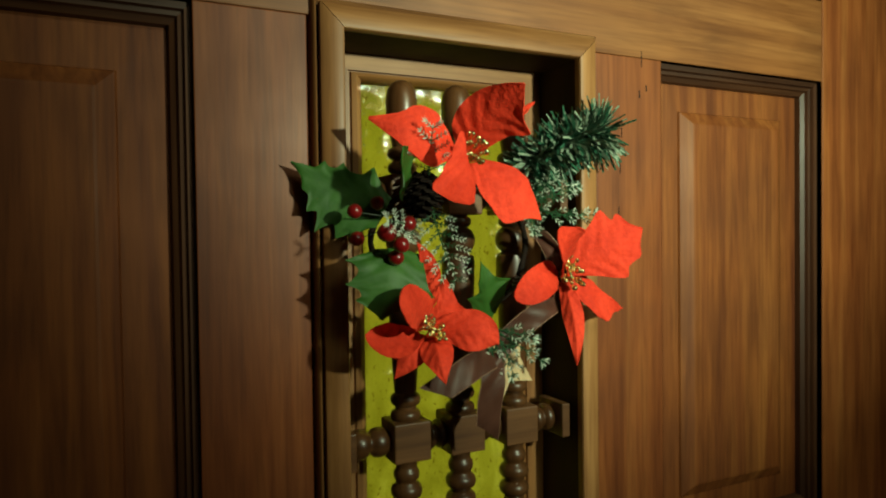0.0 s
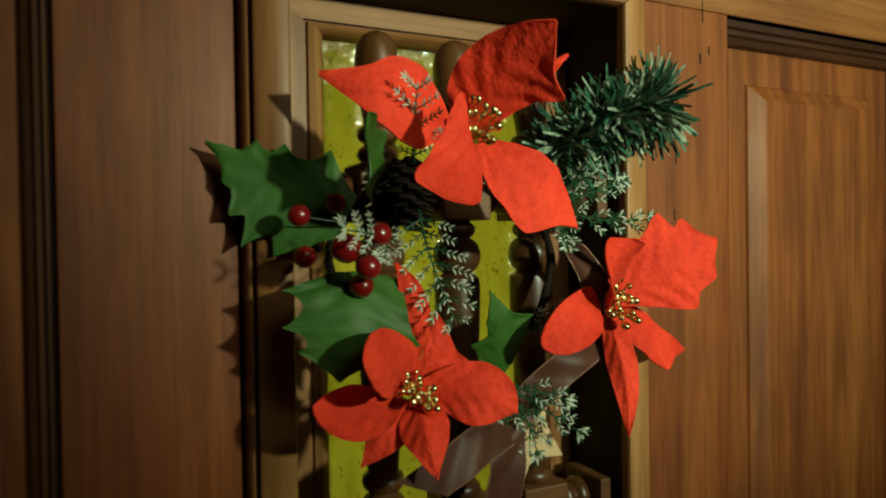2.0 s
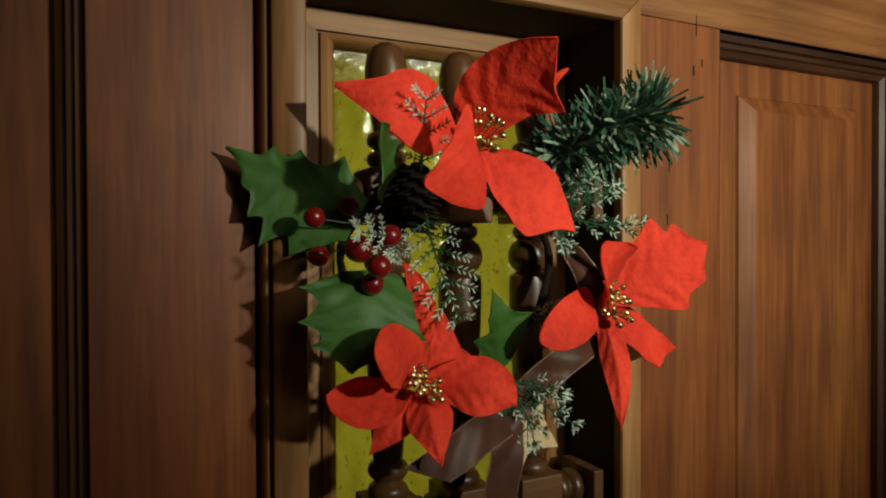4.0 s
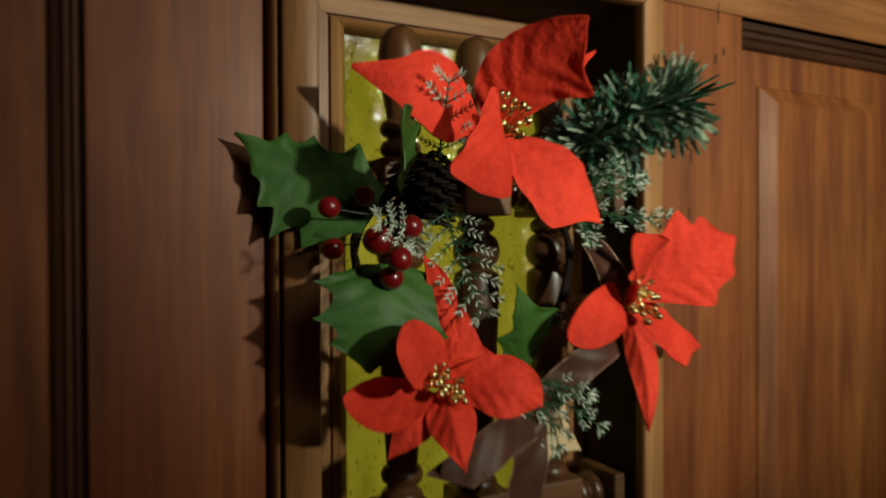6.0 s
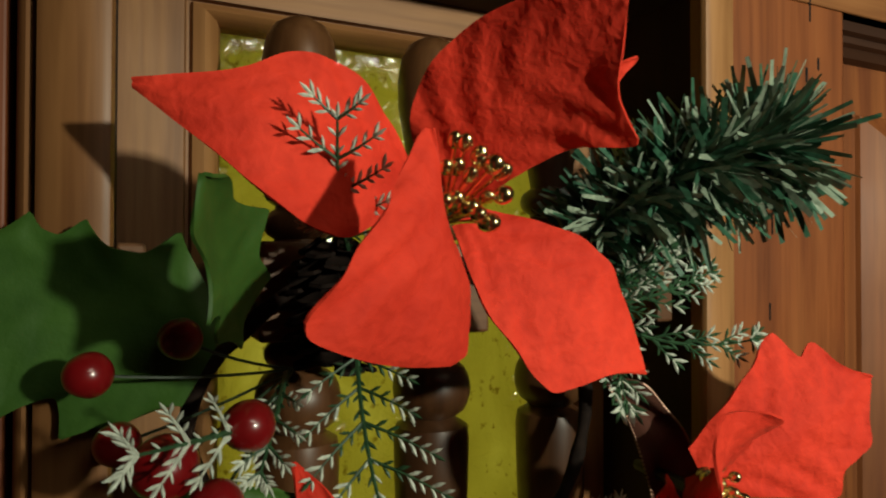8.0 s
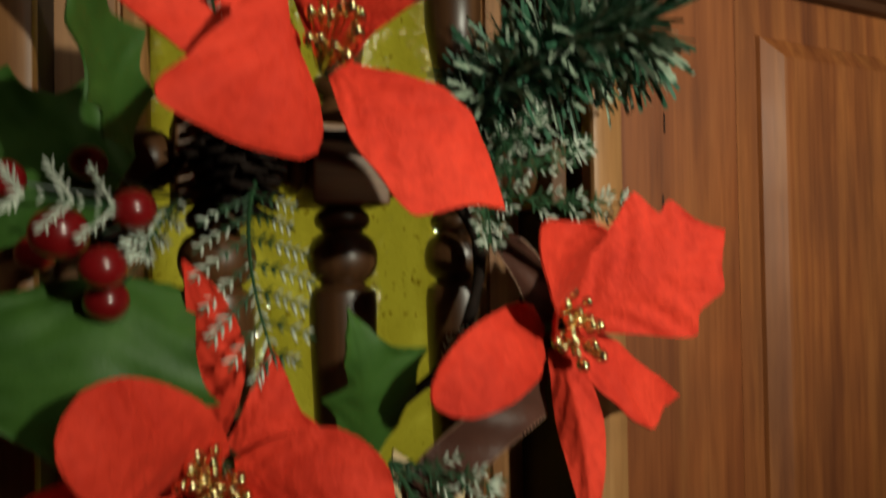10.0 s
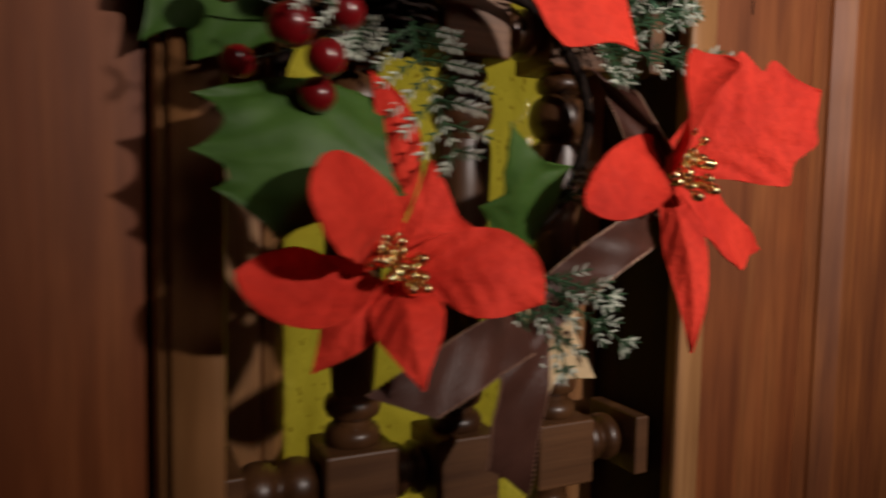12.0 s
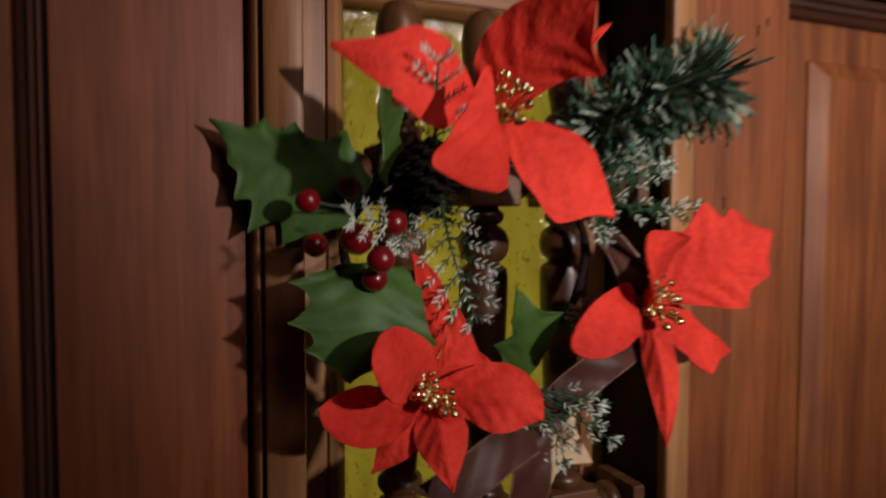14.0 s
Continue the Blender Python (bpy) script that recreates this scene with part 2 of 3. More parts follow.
def tube(points, radii, sides=6, bm=None):
    one = bmesh.new()
    rings = []
    pts = [Vector(p) for p in points]
    for i, p in enumerate(pts):
        d = (pts[min(i + 1, len(pts) - 1)] - pts[max(i - 1, 0)]).normalized()
        a = d.cross(Vector((0.3, 0.9, 0.2))).normalized()
        b = d.cross(a)
        r = radii[i] if isinstance(radii, (list, tuple)) else radii
        rings.append([one.verts.new(p + a * r * math.cos(2 * math.pi * k / sides) + b * r * math.sin(2 * math.pi * k / sides)) for k in range(sides)])
    for a, b in zip(rings, rings[1:]):
        for k in range(sides):
            one.faces.new((a[k], a[(k + 1) % sides], b[(k + 1) % sides], b[k]))
    one.faces.new(rings[0])
    one.faces.new(rings[-1])
    return join(bm, one)


def bezier(points, n):
    """n + 1 places along the curve of these control points."""
    out = []
    for k in range(n + 1):
        row, t = [Vector(p) for p in points], k / n
        while len(row) > 1:
            row = [a.lerp(b, t) for a, b in zip(row, row[1:])]
        out.append(row[0])
    return out


def sheet(grid, thick):
    """A bent sheet with real thickness from rows of places."""
    bm = bmesh.new()
    rows, cols = len(grid), len(grid[0])
    normals = [[None] * cols for _ in range(rows)]
    for i in range(rows):
        for j in range(cols):
            du = grid[min(i + 1, rows - 1)][j] - grid[max(i - 1, 0)][j]
            dv = grid[i][min(j + 1, cols - 1)] - grid[i][max(j - 1, 0)]
            n = du.cross(dv)
            normals[i][j] = n.normalized() if n.length > 1e-12 else (normals[i - 1][j] if i else Vector((0, 1, 0)))
    top = [[bm.verts.new(grid[i][j] + normals[i][j] * thick / 2) for j in range(cols)] for i in range(rows)]
    low = [[bm.verts.new(grid[i][j] - normals[i][j] * thick / 2) for j in range(cols)] for i in range(rows)]
    for i in range(rows - 1):
        for j in range(cols - 1):
            bm.faces.new((top[i][j], top[i][j + 1], top[i + 1][j + 1], top[i + 1][j]))
            bm.faces.new((low[i][j], low[i + 1][j], low[i + 1][j + 1], low[i][j + 1]))
    for i in range(rows - 1):
        for j in (0, cols - 1):
            bm.faces.new((top[i][j], top[i + 1][j], low[i + 1][j], low[i][j]))
    for j in range(cols - 1):
        for i in (0, rows - 1):
            bm.faces.new((top[i][j], low[i][j], low[i][j + 1], top[i][j + 1]))
    return bm


def blade(spine, facing, left, right, profile, cup=0.0, fold=0.0, ripple=0.0, rows=22, cols=12, thick=0.0007, seed=0, veins=0.0):
    """A petal or leaf: a sheet along a bent spine. facing: the way its face looks; left, right: half widths; profile(u, side): share of the
    half width at u; cup bends the edges towards facing, fold creases the midrib, ripple waves the edges."""
    mids = bezier(spine, rows)
    face = Vector(facing).normalized()
    grid = []
    for i, p in enumerate(mids):
        u = i / rows
        d = (mids[min(i + 1, rows)] - mids[max(i - 1, 0)]).normalized()
        side = d.cross(face).normalized()
        up = side.cross(d).normalized()
        row = []
        for j in range(cols + 1):
            v = 2 * j / cols - 1
            half = (right if v > 0 else left) * max(profile(u, 1 if v > 0 else -1), 0.012)
            wave = ripple * math.sin(9 * u + 2.3 * seed + (1.7 if v > 0 else 0)) * abs(v) ** 2
            grain = 0.0003 * noise.noise((p + side * v * half) * 130 + Vector((seed, 0, 0)))
            grain += veins * half / 0.016 * math.sin(30 * u - 9 * abs(v) + 3 * seed) * min(1, 3 * abs(v)) * (1 - u * 0.5)
            row.append(p + side * (v * half) + up * ((cup * v * v + fold * abs(v)) * half + wave + grain))
        grid.append(row)
    return sheet(grid, thick)


def petal_shape(peak=0.5, blunt=0.0, base=0.12):
    """Pointed petal, widest at peak; blunt keeps it broad towards its tip."""
    def shape(u, side):
        if u < peak:
            return base + (1 - base) * math.sin(math.pi / 2 * u / peak) ** 1.1
        w = (1 - u) / (1 - peak)
        return (1 - blunt) * (0.35 * w + 0.65 * math.sin(math.pi / 2 * w)) + blunt * (1 - (1 - w) ** 3.4)
    return shape


# ---- the door ----
door = thing("door_1", (0.26, 0.0, 0.0), "varnished brown wooden front door with raised panels and a small grilled window", "door", kind="structure")
TH = 0.045
XL, XR = -0.285, 0.805
PANEL_L, PANEL_R = (-0.183, 0.0585), (0.466, 0.691)
HOLE = (0.1350, 0.3905)
ROWS_Z = ((0.22, 1.09), (1.205, 1.666), (1.752, 1.94))


def rail(z0, z1):
    part("rail", box(PANEL_L[0], PANEL_R[1], 0.0, TH, z0, z1, 0.0008), RAIL_WOOD, door)


part("stile", box(XL, PANEL_L[0] - 0.0006, -0.0004, TH, 0.004, 2.05, 0.0012), STILE_WOOD, door)
part("stile", box(PANEL_R[1] + 0.0006, XR, -0.0004, TH, 0.004, 2.05, 0.0012), STILE_WOOD, door)
rail(0.004, 0.22)
rail(1.09, 1.205)
rail(1.6665, 1.752)
rail(1.94, 2.05)
part("mullion", box(PANEL_L[1], HOLE[0], 0.0002, TH, 1.205, 1.6663, 0.0008), DIM_RED_STILE_WOOD, door)
part("mullion", box(HOLE[1], PANEL_R[0], 0.0002, TH, 1.205, 1.6663, 0.0008), STILE_WOOD, door)
part("mullion", box(0.20, 0.32, 0.0002, TH, 0.22, 1.09, 0.0008), STILE_WOOD, door)
part("mullion", box(0.20, 0.32, 0.0002, TH, 1.752, 1.94, 0.0008), STILE_WOOD, door)


def moulding_run(x0, x1, z0, z1):
    """Four mitred lengths of dark stepped moulding, set inside a rectangular opening and stepping back from the door's face."""
    steps = ((0.0, 0.0005), (0.0, 0.006), (0.0045, 0.0065), (0.0055, 0.010), (0.0085, 0.0105), (0.0095, 0.0135), (0.0135, 0.016), (0.0145, 0.022), (0.0, 0.026))
    for k in range(4):
        bm = bmesh.new()
        ends = []
        for end in (0, 1):
            ring = []
            for inset, y in steps:
                xs, zs = (x0 + inset, x1 - inset), (z0 + inset, z1 - inset)
                ring.append(bm.verts.new(((xs[end], y, zs[0]), (xs[1], y, zs[end]), (xs[1 - end], y, zs[1]), (xs[0], y, zs[1 - end]))[k]))
            ends.append(ring)
        n = len(steps)
        for i in range(n):
            bm.faces.new((ends[0][i], ends[0][(i + 1) % n], ends[1][(i + 1) % n], ends[1][i]))
        bm.faces.new(ends[0])
        bm.faces.new(ends[1])
        part("moulding", bm, DARK_WOOD_X if k in (0, 2) else DARK_WOOD, door, "dark stepped moulding")


def raised_panel(x0, x1, z0, z1, m=0.046):
    """Panel with a flat margin, a sloping bevel and a raised field."""
    bm = bmesh.new()
    b = 0.0125
    if z1 - z0 < 0.3:
        m = 0.040
    loops = []
    for inset, y in ((0.002, 0.022), (m, 0.0212), (m + 0.0012, 0.0190), (m + b, 0.0125), (m + b + 0.002, 0.0122)):
        loops.append([bm.verts.new(c) for c in ((x0 + inset, y, z0 + inset), (x1 - inset, y, z0 + inset), (x1 - inset, y, z1 - inset), (x0 + inset, y, z1 - inset))])
    back = [bm.verts.new((v.co.x, 0.034, v.co.z)) for v in loops[0]]
    for a, c in zip([back] + loops, loops):
        for i in range(4):
            bm.faces.new((a[i], a[(i + 1) % 4], c[(i + 1) % 4], c[i]))
    bm.faces.new(loops[-1])
    bm.faces.new(back)
    part("panel", bm, PANEL_WOOD, door, "red-stained raised wooden panel")


for z0, z1 in ROWS_Z:
    for x0, x1 in ((PANEL_L, PANEL_R) if z0 > 1.1 and z0 < 1.7 else ((PANEL_L[0], 0.20), (0.32, PANEL_R[1]))):
        moulding_run(x0, x1, z0, z1)
        raised_panel(x0, x1, z0, z1, 0.0400 if x0 > 0.4 else 0.046)

# nail scars in the face of the mullion and on the panel margin
for x, z, w, h in ((0.4425, 1.6655, 0.0011, 0.015), (0.4400, 1.6335, 0.0015, 0.007), (0.4480, 1.6395, 0.0013, 0.006), (0.4155, 1.5277, 0.0010, 0.008), (0.4190, 1.600, 0.0006, 0.014), (0.4170, 1.566, 0.0006, 0.010)):
    part("nail_scar", box(x - w / 2, x + w / 2, -0.0004, 0.002, z - h / 2, z + h / 2, 0.0005, None, 1), GAP, door, "dark scar in the wood")

# ---- the little window in the door ----
window = thing("window_1", (0.257, 0.0, 1.205), "small window in the door with a light wood casing and hammered yellow glass", "window", kind="structure")
OX0, OX1, OZ0, OZ1 = 0.1600, 0.3655, 1.207, 1.6565


def casing():
    """Mitred casing proud of the door's face, with a rounded front edge and a bead outside."""
    out = 0.0175
    prof = ((out + 0.0056, 0.006), (out + 0.0052, -0.0008), (out + 0.0043, -0.0044), (out + 0.0028, -0.0056), (out + 0.0014, -0.0046), (out + 0.0007, -0.0012), (out + 0.0002, -0.0012), (out, -0.0095), (out - 0.002, -0.0112), (0.003, -0.0120), (0.0008, -0.0113), (0.0, -0.0095), (0.0, -0.004), (0.006, -0.004), (0.006, 0.0))
    for k in range(4):
        bm = bmesh.new()
        ends = []
        for end in (0, 1):
            ring = []
            for o, y in prof:
                xs, zs = (OX0 - o, OX1 + o), (OZ0 - o, OZ1 + o)
                g = 0.0003 if end == 0 else -0.0003
                ring.append(bm.verts.new(((xs[end] + g, y, zs[0]), (xs[1], y, zs[end] + g), (xs[1 - end] - g, y, zs[1]), (xs[0], y, zs[1 - end] - g))[k]))
            ends.append(ring)
        n = len(prof)
        for i in range(n):
            bm.faces.new((ends[0][i], ends[0][(i + 1) % n], ends[1][(i + 1) % n], ends[1][i]))
        bm.faces.new(ends[0])
        bm.faces.new(ends[1])
        part("window_casing", bm, CASING_WOOD_X if k in (0, 2) else CASING_WOOD, window, smooth=True, angle=40)


casing()
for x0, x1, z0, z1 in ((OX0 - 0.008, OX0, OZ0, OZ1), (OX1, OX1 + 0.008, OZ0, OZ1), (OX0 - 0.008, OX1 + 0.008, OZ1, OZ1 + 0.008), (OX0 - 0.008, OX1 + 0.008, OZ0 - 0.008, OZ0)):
    part("reveal", box(x0, x1, -0.0038, 0.078, z0, z1, 0), SHADED_REVEAL_WOOD, window, "inner reveal with its shade in the near-black colour")

# strips added behind the casing to stop hall light at the gap
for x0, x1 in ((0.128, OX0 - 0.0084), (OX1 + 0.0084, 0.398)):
    part("reveal", box(x0, x1, TH + 0.0006, TH + 0.010, OZ0 - 0.006, OZ1 + 0.012, 0), SHADED_REVEAL_WOOD, window, "near-black strip added behind the casing gap")


def inner_frame():
    """Mitred frame that holds the pane: a flat with a round bead along the glass."""
    prof = ((0.0, 0.072), (0.0, 0.0500), (0.0200, 0.0500), (0.0208, 0.0525), (0.0218, 0.0525), (0.0226, 0.0495), (0.0262, 0.0480), (0.0300, 0.0505), (0.0318, 0.0560), (0.0318, 0.072))
    for k in range(4):
        bm = bmesh.new()
        ends = []
        for end in (0, 1):
            ring = []
            for o, y in prof:
                top = o * 0.71
                xs, zs = (OX0 - 0.0008 + o * 1.09, OX1 + 0.0008 - o * 0.89), (OZ0 - 0.0008 + top, OZ1 + 0.0008 - top)
                ring.append(bm.verts.new(((xs[end], y, zs[0]), (xs[1], y, zs[end]), (xs[1 - end], y, zs[1]), (xs[0], y, zs[1 - end]))[k]))
            ends.append(ring)
        n = len(prof)
        for i in range(n):
            bm.faces.new((ends[0][i], ends[0][(i + 1) % n], ends[1][(i + 1) % n], ends[1][i]))
        bm.faces.new(ends[0])
        bm.faces.new(ends[1])
        part("window_frame", bm, CASING_WOOD_X if k in (0, 2) else CASING_WOOD, window, smooth=True, angle=40)


inner_frame()
pane = part("pane", box(OX0 + 0.02, OX1 - 0.016, 0.0600, 0.0635, OZ0 + 0.014, OZ1 - 0.014, 0), GLASS, window, "hammered yellow glass pane")

# ---- the turned grille ----
grille = thing("spindle_grille", (0.261, 0.020, 1.21), "dark turned wooden spindles and crossbars in front of the yellow glass", "window grille")
SX, SY = (0.2150, 0.2635, 0.3150), 0.020
BARS = (1.3465, 1.5400)
BLOCK = 0.0155


def spindle(x):
    prof = [(1.2185, 0.0055), (1.2300, 0.0055)]
    prof += [(1.2315, 0.0105), (1.2400, 0.0128), (1.2500, 0.0135), (1.2700, 0.0125), (1.2790, 0.0095), (1.2830, 0.0078)]
    prof += bead(1.2835, 1.2960, 0.0128, 0.0082) + bead(1.2985, 1.3110, 0.0128, 0.0088) + bead(1.3130, 1.3230, 0.0105, 0.0085)
    prof += [(1.3250, 0.0085), (1.3590, 0.0085)]
    prof += bead(1.3605, 1.3705, 0.0122, 0.0085) + bead(1.3725, 1.3835, 0.0122, 0.0085)
    prof += [(1.3850, 0.0090), (1.4050, 0.0104), (1.4400, 0.0122), (1.4700, 0.0134), (1.4860, 0.0137), (1.4905, 0.0130), (1.4920, 0.0105)]
    prof += bead(1.4935, 1.5140, 0.0142, 0.0085, 9) + bead(1.5145, 1.5235, 0.0113, 0.0080)
    prof += [(1.5245, 0.0085), (1.5560, 0.0085)]
    prof += bead(1.5565, 1.5665, 0.0118, 0.0080) + bead(1.5675, 1.5780, 0.0118, 0.0078)
    prof += [(1.5800, 0.0080), (1.5900, 0.0098), (1.6050, 0.0124), (1.6150, 0.0126), (1.6230, 0.0112), (1.6275, 0.0085), (1.6300, 0.0045), (1.6306, 0.0010)]
    shaft = part("spindle", lathe(prof, "z", (x, SY)), TURNED_WOOD, grille, smooth=True, angle=50)
    for z in BARS:
        part("block", box(x - BLOCK, x + BLOCK, SY - BLOCK, SY + BLOCK, z - BLOCK, z + BLOCK, 0.0012), BLOCK_WOOD, shaft)


for x in SX:
    spindle(x)


def crossbar_piece(x0, x1, z):
    mid = (x0 + x1) / 2
    prof = [(x0 - 0.0006, 0.0085)] + bead(x0 + 0.0012, mid - 0.0008, 0.0118, 0.0086) + bead(mid + 0.0008, x1 - 0.0012, 0.0118, 0.0086) + [(x1 + 0.0006, 0.0085)]
    return part("crossbar", lathe(prof, "x", (SY, z)), TURNED_WOOD_X, grille, smooth=True, angle=50)


for z in BARS:
    cuts = [0.1675] + [e for x in SX for e in (x - BLOCK, x + BLOCK)] + [0.3535]
    for x0, x1 in zip(cuts[::2], cuts[1::2]):
        crossbar_piece(x0, x1, z)
    for x0, x1 in ((0.1604, 0.1680), (0.3530, 0.3608)):
        part("end_cap", box(x0, x1, 0.001, 0.038, z - 0.0145, z + 0.0145, 0.001), BLOCK_WOOD, grille)


# ---- the wreath ----
wreath = thing("wreath", (0.235, -0.012, 1.50), "red poinsettia and holly wreath with frosted sprigs on a grille", "wreath")


def ring():
    pts = []
    for i in range(49):
        a = 2 * math.pi * i / 48
        r = 0.055 + 0.0015 * math.sin(3 * a) + 0.001 * math.sin(7 * a)
        pts.append((0.2455 + r * 1.20 * math.cos(a), -0.007 + 0.002 * math.sin(5 * a), 1.496 + r * math.sin(a)))
    return part("ring", tube(pts, [0.0024 + 0.0004 * math.sin(2.1 * i) for i in range(49)], 9), TWIG, wreath, "dark brown wound ring", True, 60)


ring()


def pine_cone(at, length, radius):
    """Small dark cone of overlapping woody scales round a core."""
    core = part("pine_cone", lathe([(at[2] + length * (k / 8 - 0.5), max(0.001, 0.55 * radius * math.sin(math.pi * min(1, 0.12 + 0.86 * k / 8)))) for k in range(9)], "z", (at[0], at[1]), 10), TWIG, wreath, "dark brown pine cone", True)
    for k in range(58):
        u, a = (k + 0.5) / 58, 2.39996 * k
        out = Vector((math.cos(a), math.sin(a), 0))
        root = Vector(at) + Vector((0, 0, length * (u - 0.5))) + out * radius * 0.3
        tip = root + out * radius * (0.35 + 0.5 * math.sin(math.pi * (0.15 + 0.75 * u))) + Vector((0, 0, -0.004))
        bm = blade((root, root.lerp(tip, 0.6) + Vector((0, 0, -0.003)), tip), (0, 0, 1), 0.0042, 0.0042, petal_shape(0.7, 0.9, 0.5), 0.2, 0, 0, 4, 4, 0.0011, k)
        part("scale", bm, TWIG, core, smooth=True)


def flower(centre, facing, petals, stamens, stem_to):
    """A cloth poinsettia: a short core, its petals and its gold stamens."""
    core = part("poinsettia", tube(bezier((stem_to, centre), 4), 0.0022, 8), STEM_GREEN, wreath, "red cloth poinsettia with gold stamens", True)
    for k, (spine, face, left, right, shape, cup, fold) in enumerate(petals):
        bm = blade(spine, face, left, right, shape, cup, fold, 0.0012, 56, 18, 0.0007, k + 3 * len(petals), 0.0005)
        part("petal", bm, PETAL_RED, core, smooth=True, angle=70)
    rng = random.Random(int(centre[0] * 1e4))
    f = Vector(facing).normalized()
    count, (broad, tall), length, lean_by = stamens
    right = Vector((0, 0, 1)).cross(-f).normalized()
    over = right.cross(f).normalized()
    if over.z < 0:
        over = -over
    a = right * math.cos(lean_by) - over * math.sin(lean_by)
    b = over * math.cos(lean_by) + right * math.sin(lean_by)
    for k in range(count):
        t = 2.4 * k + rng.uniform(-0.4, 0.4)
        r = math.sqrt((k + 0.5) / count) * rng.uniform(0.75, 1.1)
        across = a * broad * r * math.cos(t) + b * tall * r * math.sin(t)
        tip = Vector(centre) + f * (length * rng.uniform(0.6, 1.1)) + across
        root = Vector(centre) + across * 0.25
        bm = tube(bezier((root, root.lerp(tip, 0.5) + f * 0.002, tip), 4), 0.0005, 5)
        ball = bmesh.new()
        bmesh.ops.create_uvsphere(ball, u_segments=12, v_segments=8, radius=rng.uniform(0.0017, 0.0025))
        lean = (tip - root).normalized().to_track_quat("Z", "Y").to_matrix().to_4x4()
        ball.transform(Matrix.Translation(tip) @ lean @ Matrix.Diagonal((1, 1, rng.uniform(1.2, 1.7), 1)))
        part("stamen", join(bm, ball), GOLD, core, smooth=True, angle=60)


pine_cone((0.2186, -0.0120, 1.5388), 0.036, 0.0140)


def outline(one, other):
    """Petal or leaf outline, smooth through stops (share of the length, share of the half width) for its two sides."""
    def shape(u, side):
        stops = one if side > 0 else other
        k = max(i for i in range(len(stops) - 1) if stops[i][0] <= u or i == 0)
        (u0, w0), (u1, w1) = stops[k], stops[k + 1]
        before, after = stops[max(k - 1, 0)], stops[min(k + 2, len(stops) - 1)]
        m0 = (w1 - before[1]) / max(u1 - before[0], 1e-6) * (u1 - u0)
        m1 = (after[1] - w0) / max(after[0] - u0, 1e-6) * (u1 - u0)
        if (w1 - w0) * (w0 - before[1]) < 0:
            m0 = 0
        if (after[1] - w1) * (w1 - w0) < 0:
            m1 = 0
        x = min(1.0, max(0.0, (u - u0) / (u1 - u0)))
        return max(0.0, (2 * x ** 3 - 3 * x * x + 1) * w0 + (x ** 3 - 2 * x * x + x) * m0 + (3 * x * x - 2 * x ** 3) * w1 + (x ** 3 - x * x) * m1)
    return shape


def bent(root, mid, tip):
    """Control points of the curve from root through mid to tip."""
    return root, tuple(2 * m - (a + b) / 2 for a, m, b in zip(root, mid, tip)), tip


WIDE_POINTED = outline(((0, 0.25), (0.2, 0.72), (0.42, 1.0), (0.6, 0.9), (0.72, 0.55), (0.85, 0.30), (1, 0.03)), ((0, 0.25), (0.15, 0.62), (0.32, 1.0), (0.5, 0.90), (0.75, 0.46), (1, 0.03)))
HORNED = outline(((0, 0.25), (0.3, 0.50), (0.55, 0.72), (0.72, 0.98), (0.76, 1.0), (0.80, 0.66), (0.9, 0.36), (1, 0.02)), ((0, 0.5), (0.15, 0.85), (0.35, 1.0), (0.6, 0.85), (0.85, 0.42), (1, 0.03)))
FOLDED = outline(((0, 0.04), (0.3, 0.34), (0.5, 0.72), (0.61, 0.98), (0.67, 0.94), (0.85, 0.52), (1, 0.12)), ((0, 0.04), (0.4, 0.45), (0.75, 0.85), (0.9, 1.0), (0.97, 0.8), (1, 0.4)))
BAYED = outline(((0, 0.15), (0.15, 0.45), (0.29, 0.72), (0.5, 0.88), (0.66, 1.0), (0.73, 0.80), (0.85, 0.33), (1, 0.03)), ((0, 0.3), (0.17, 0.65), (0.4, 0.94), (0.6, 1.0), (0.78, 0.76), (0.9, 0.42), (1, 0.03)))
RAGGED = outline(((0, 0.2), (0.2, 0.5), (0.4, 0.84), (0.54, 1.0), (0.60, 0.74), (0.70, 0.68), (0.81, 0.62), (0.86, 0.36), (1, 0.02)), ((0, 0.35), (0.2, 0.6), (0.45, 0.85), (0.62, 1.0), (0.69, 0.62), (0.79, 0.70), (0.86, 0.34), (1, 0.02)))
TWO_POINTED = outline(((0, 0.25), (0.3, 0.7), (0.52, 1.0), (0.65, 0.95), (0.75, 0.46), (0.88, 0.24), (1, 0.02)), ((0, 1.0), (0.3, 1.0), (0.5, 0.6), (0.7, 0.35), (1, 0.04)))
BLUNT = outline(((0, 0.5), (0.4, 0.75), (0.8, 1.0), (0.95, 0.92), (1, 0.6)), ((0, 0.5), (0.4, 0.8), (0.8, 1.0), (0.95, 0.95), (1, 0.6)))
ROUND = outline(((0, 0.35), (0.3, 0.85), (0.6, 1.0), (0.85, 0.78), (0.96, 0.42), (1, 0.1)), ((0, 0.35), (0.3, 0.85), (0.6, 1.0), (0.85, 0.78), (0.96, 0.42), (1, 0.1)))
LOBE_RIGHT = outline(((0, 0.15), (0.25, 0.42), (0.44, 1.0), (0.53, 0.62), (0.8, 0.28), (1, 0.03)), ((0, 1.0), (0.5, 0.9), (0.8, 0.6), (1, 0.05)))
LANCE = petal_shape(0.36, 0.12, 0.5)

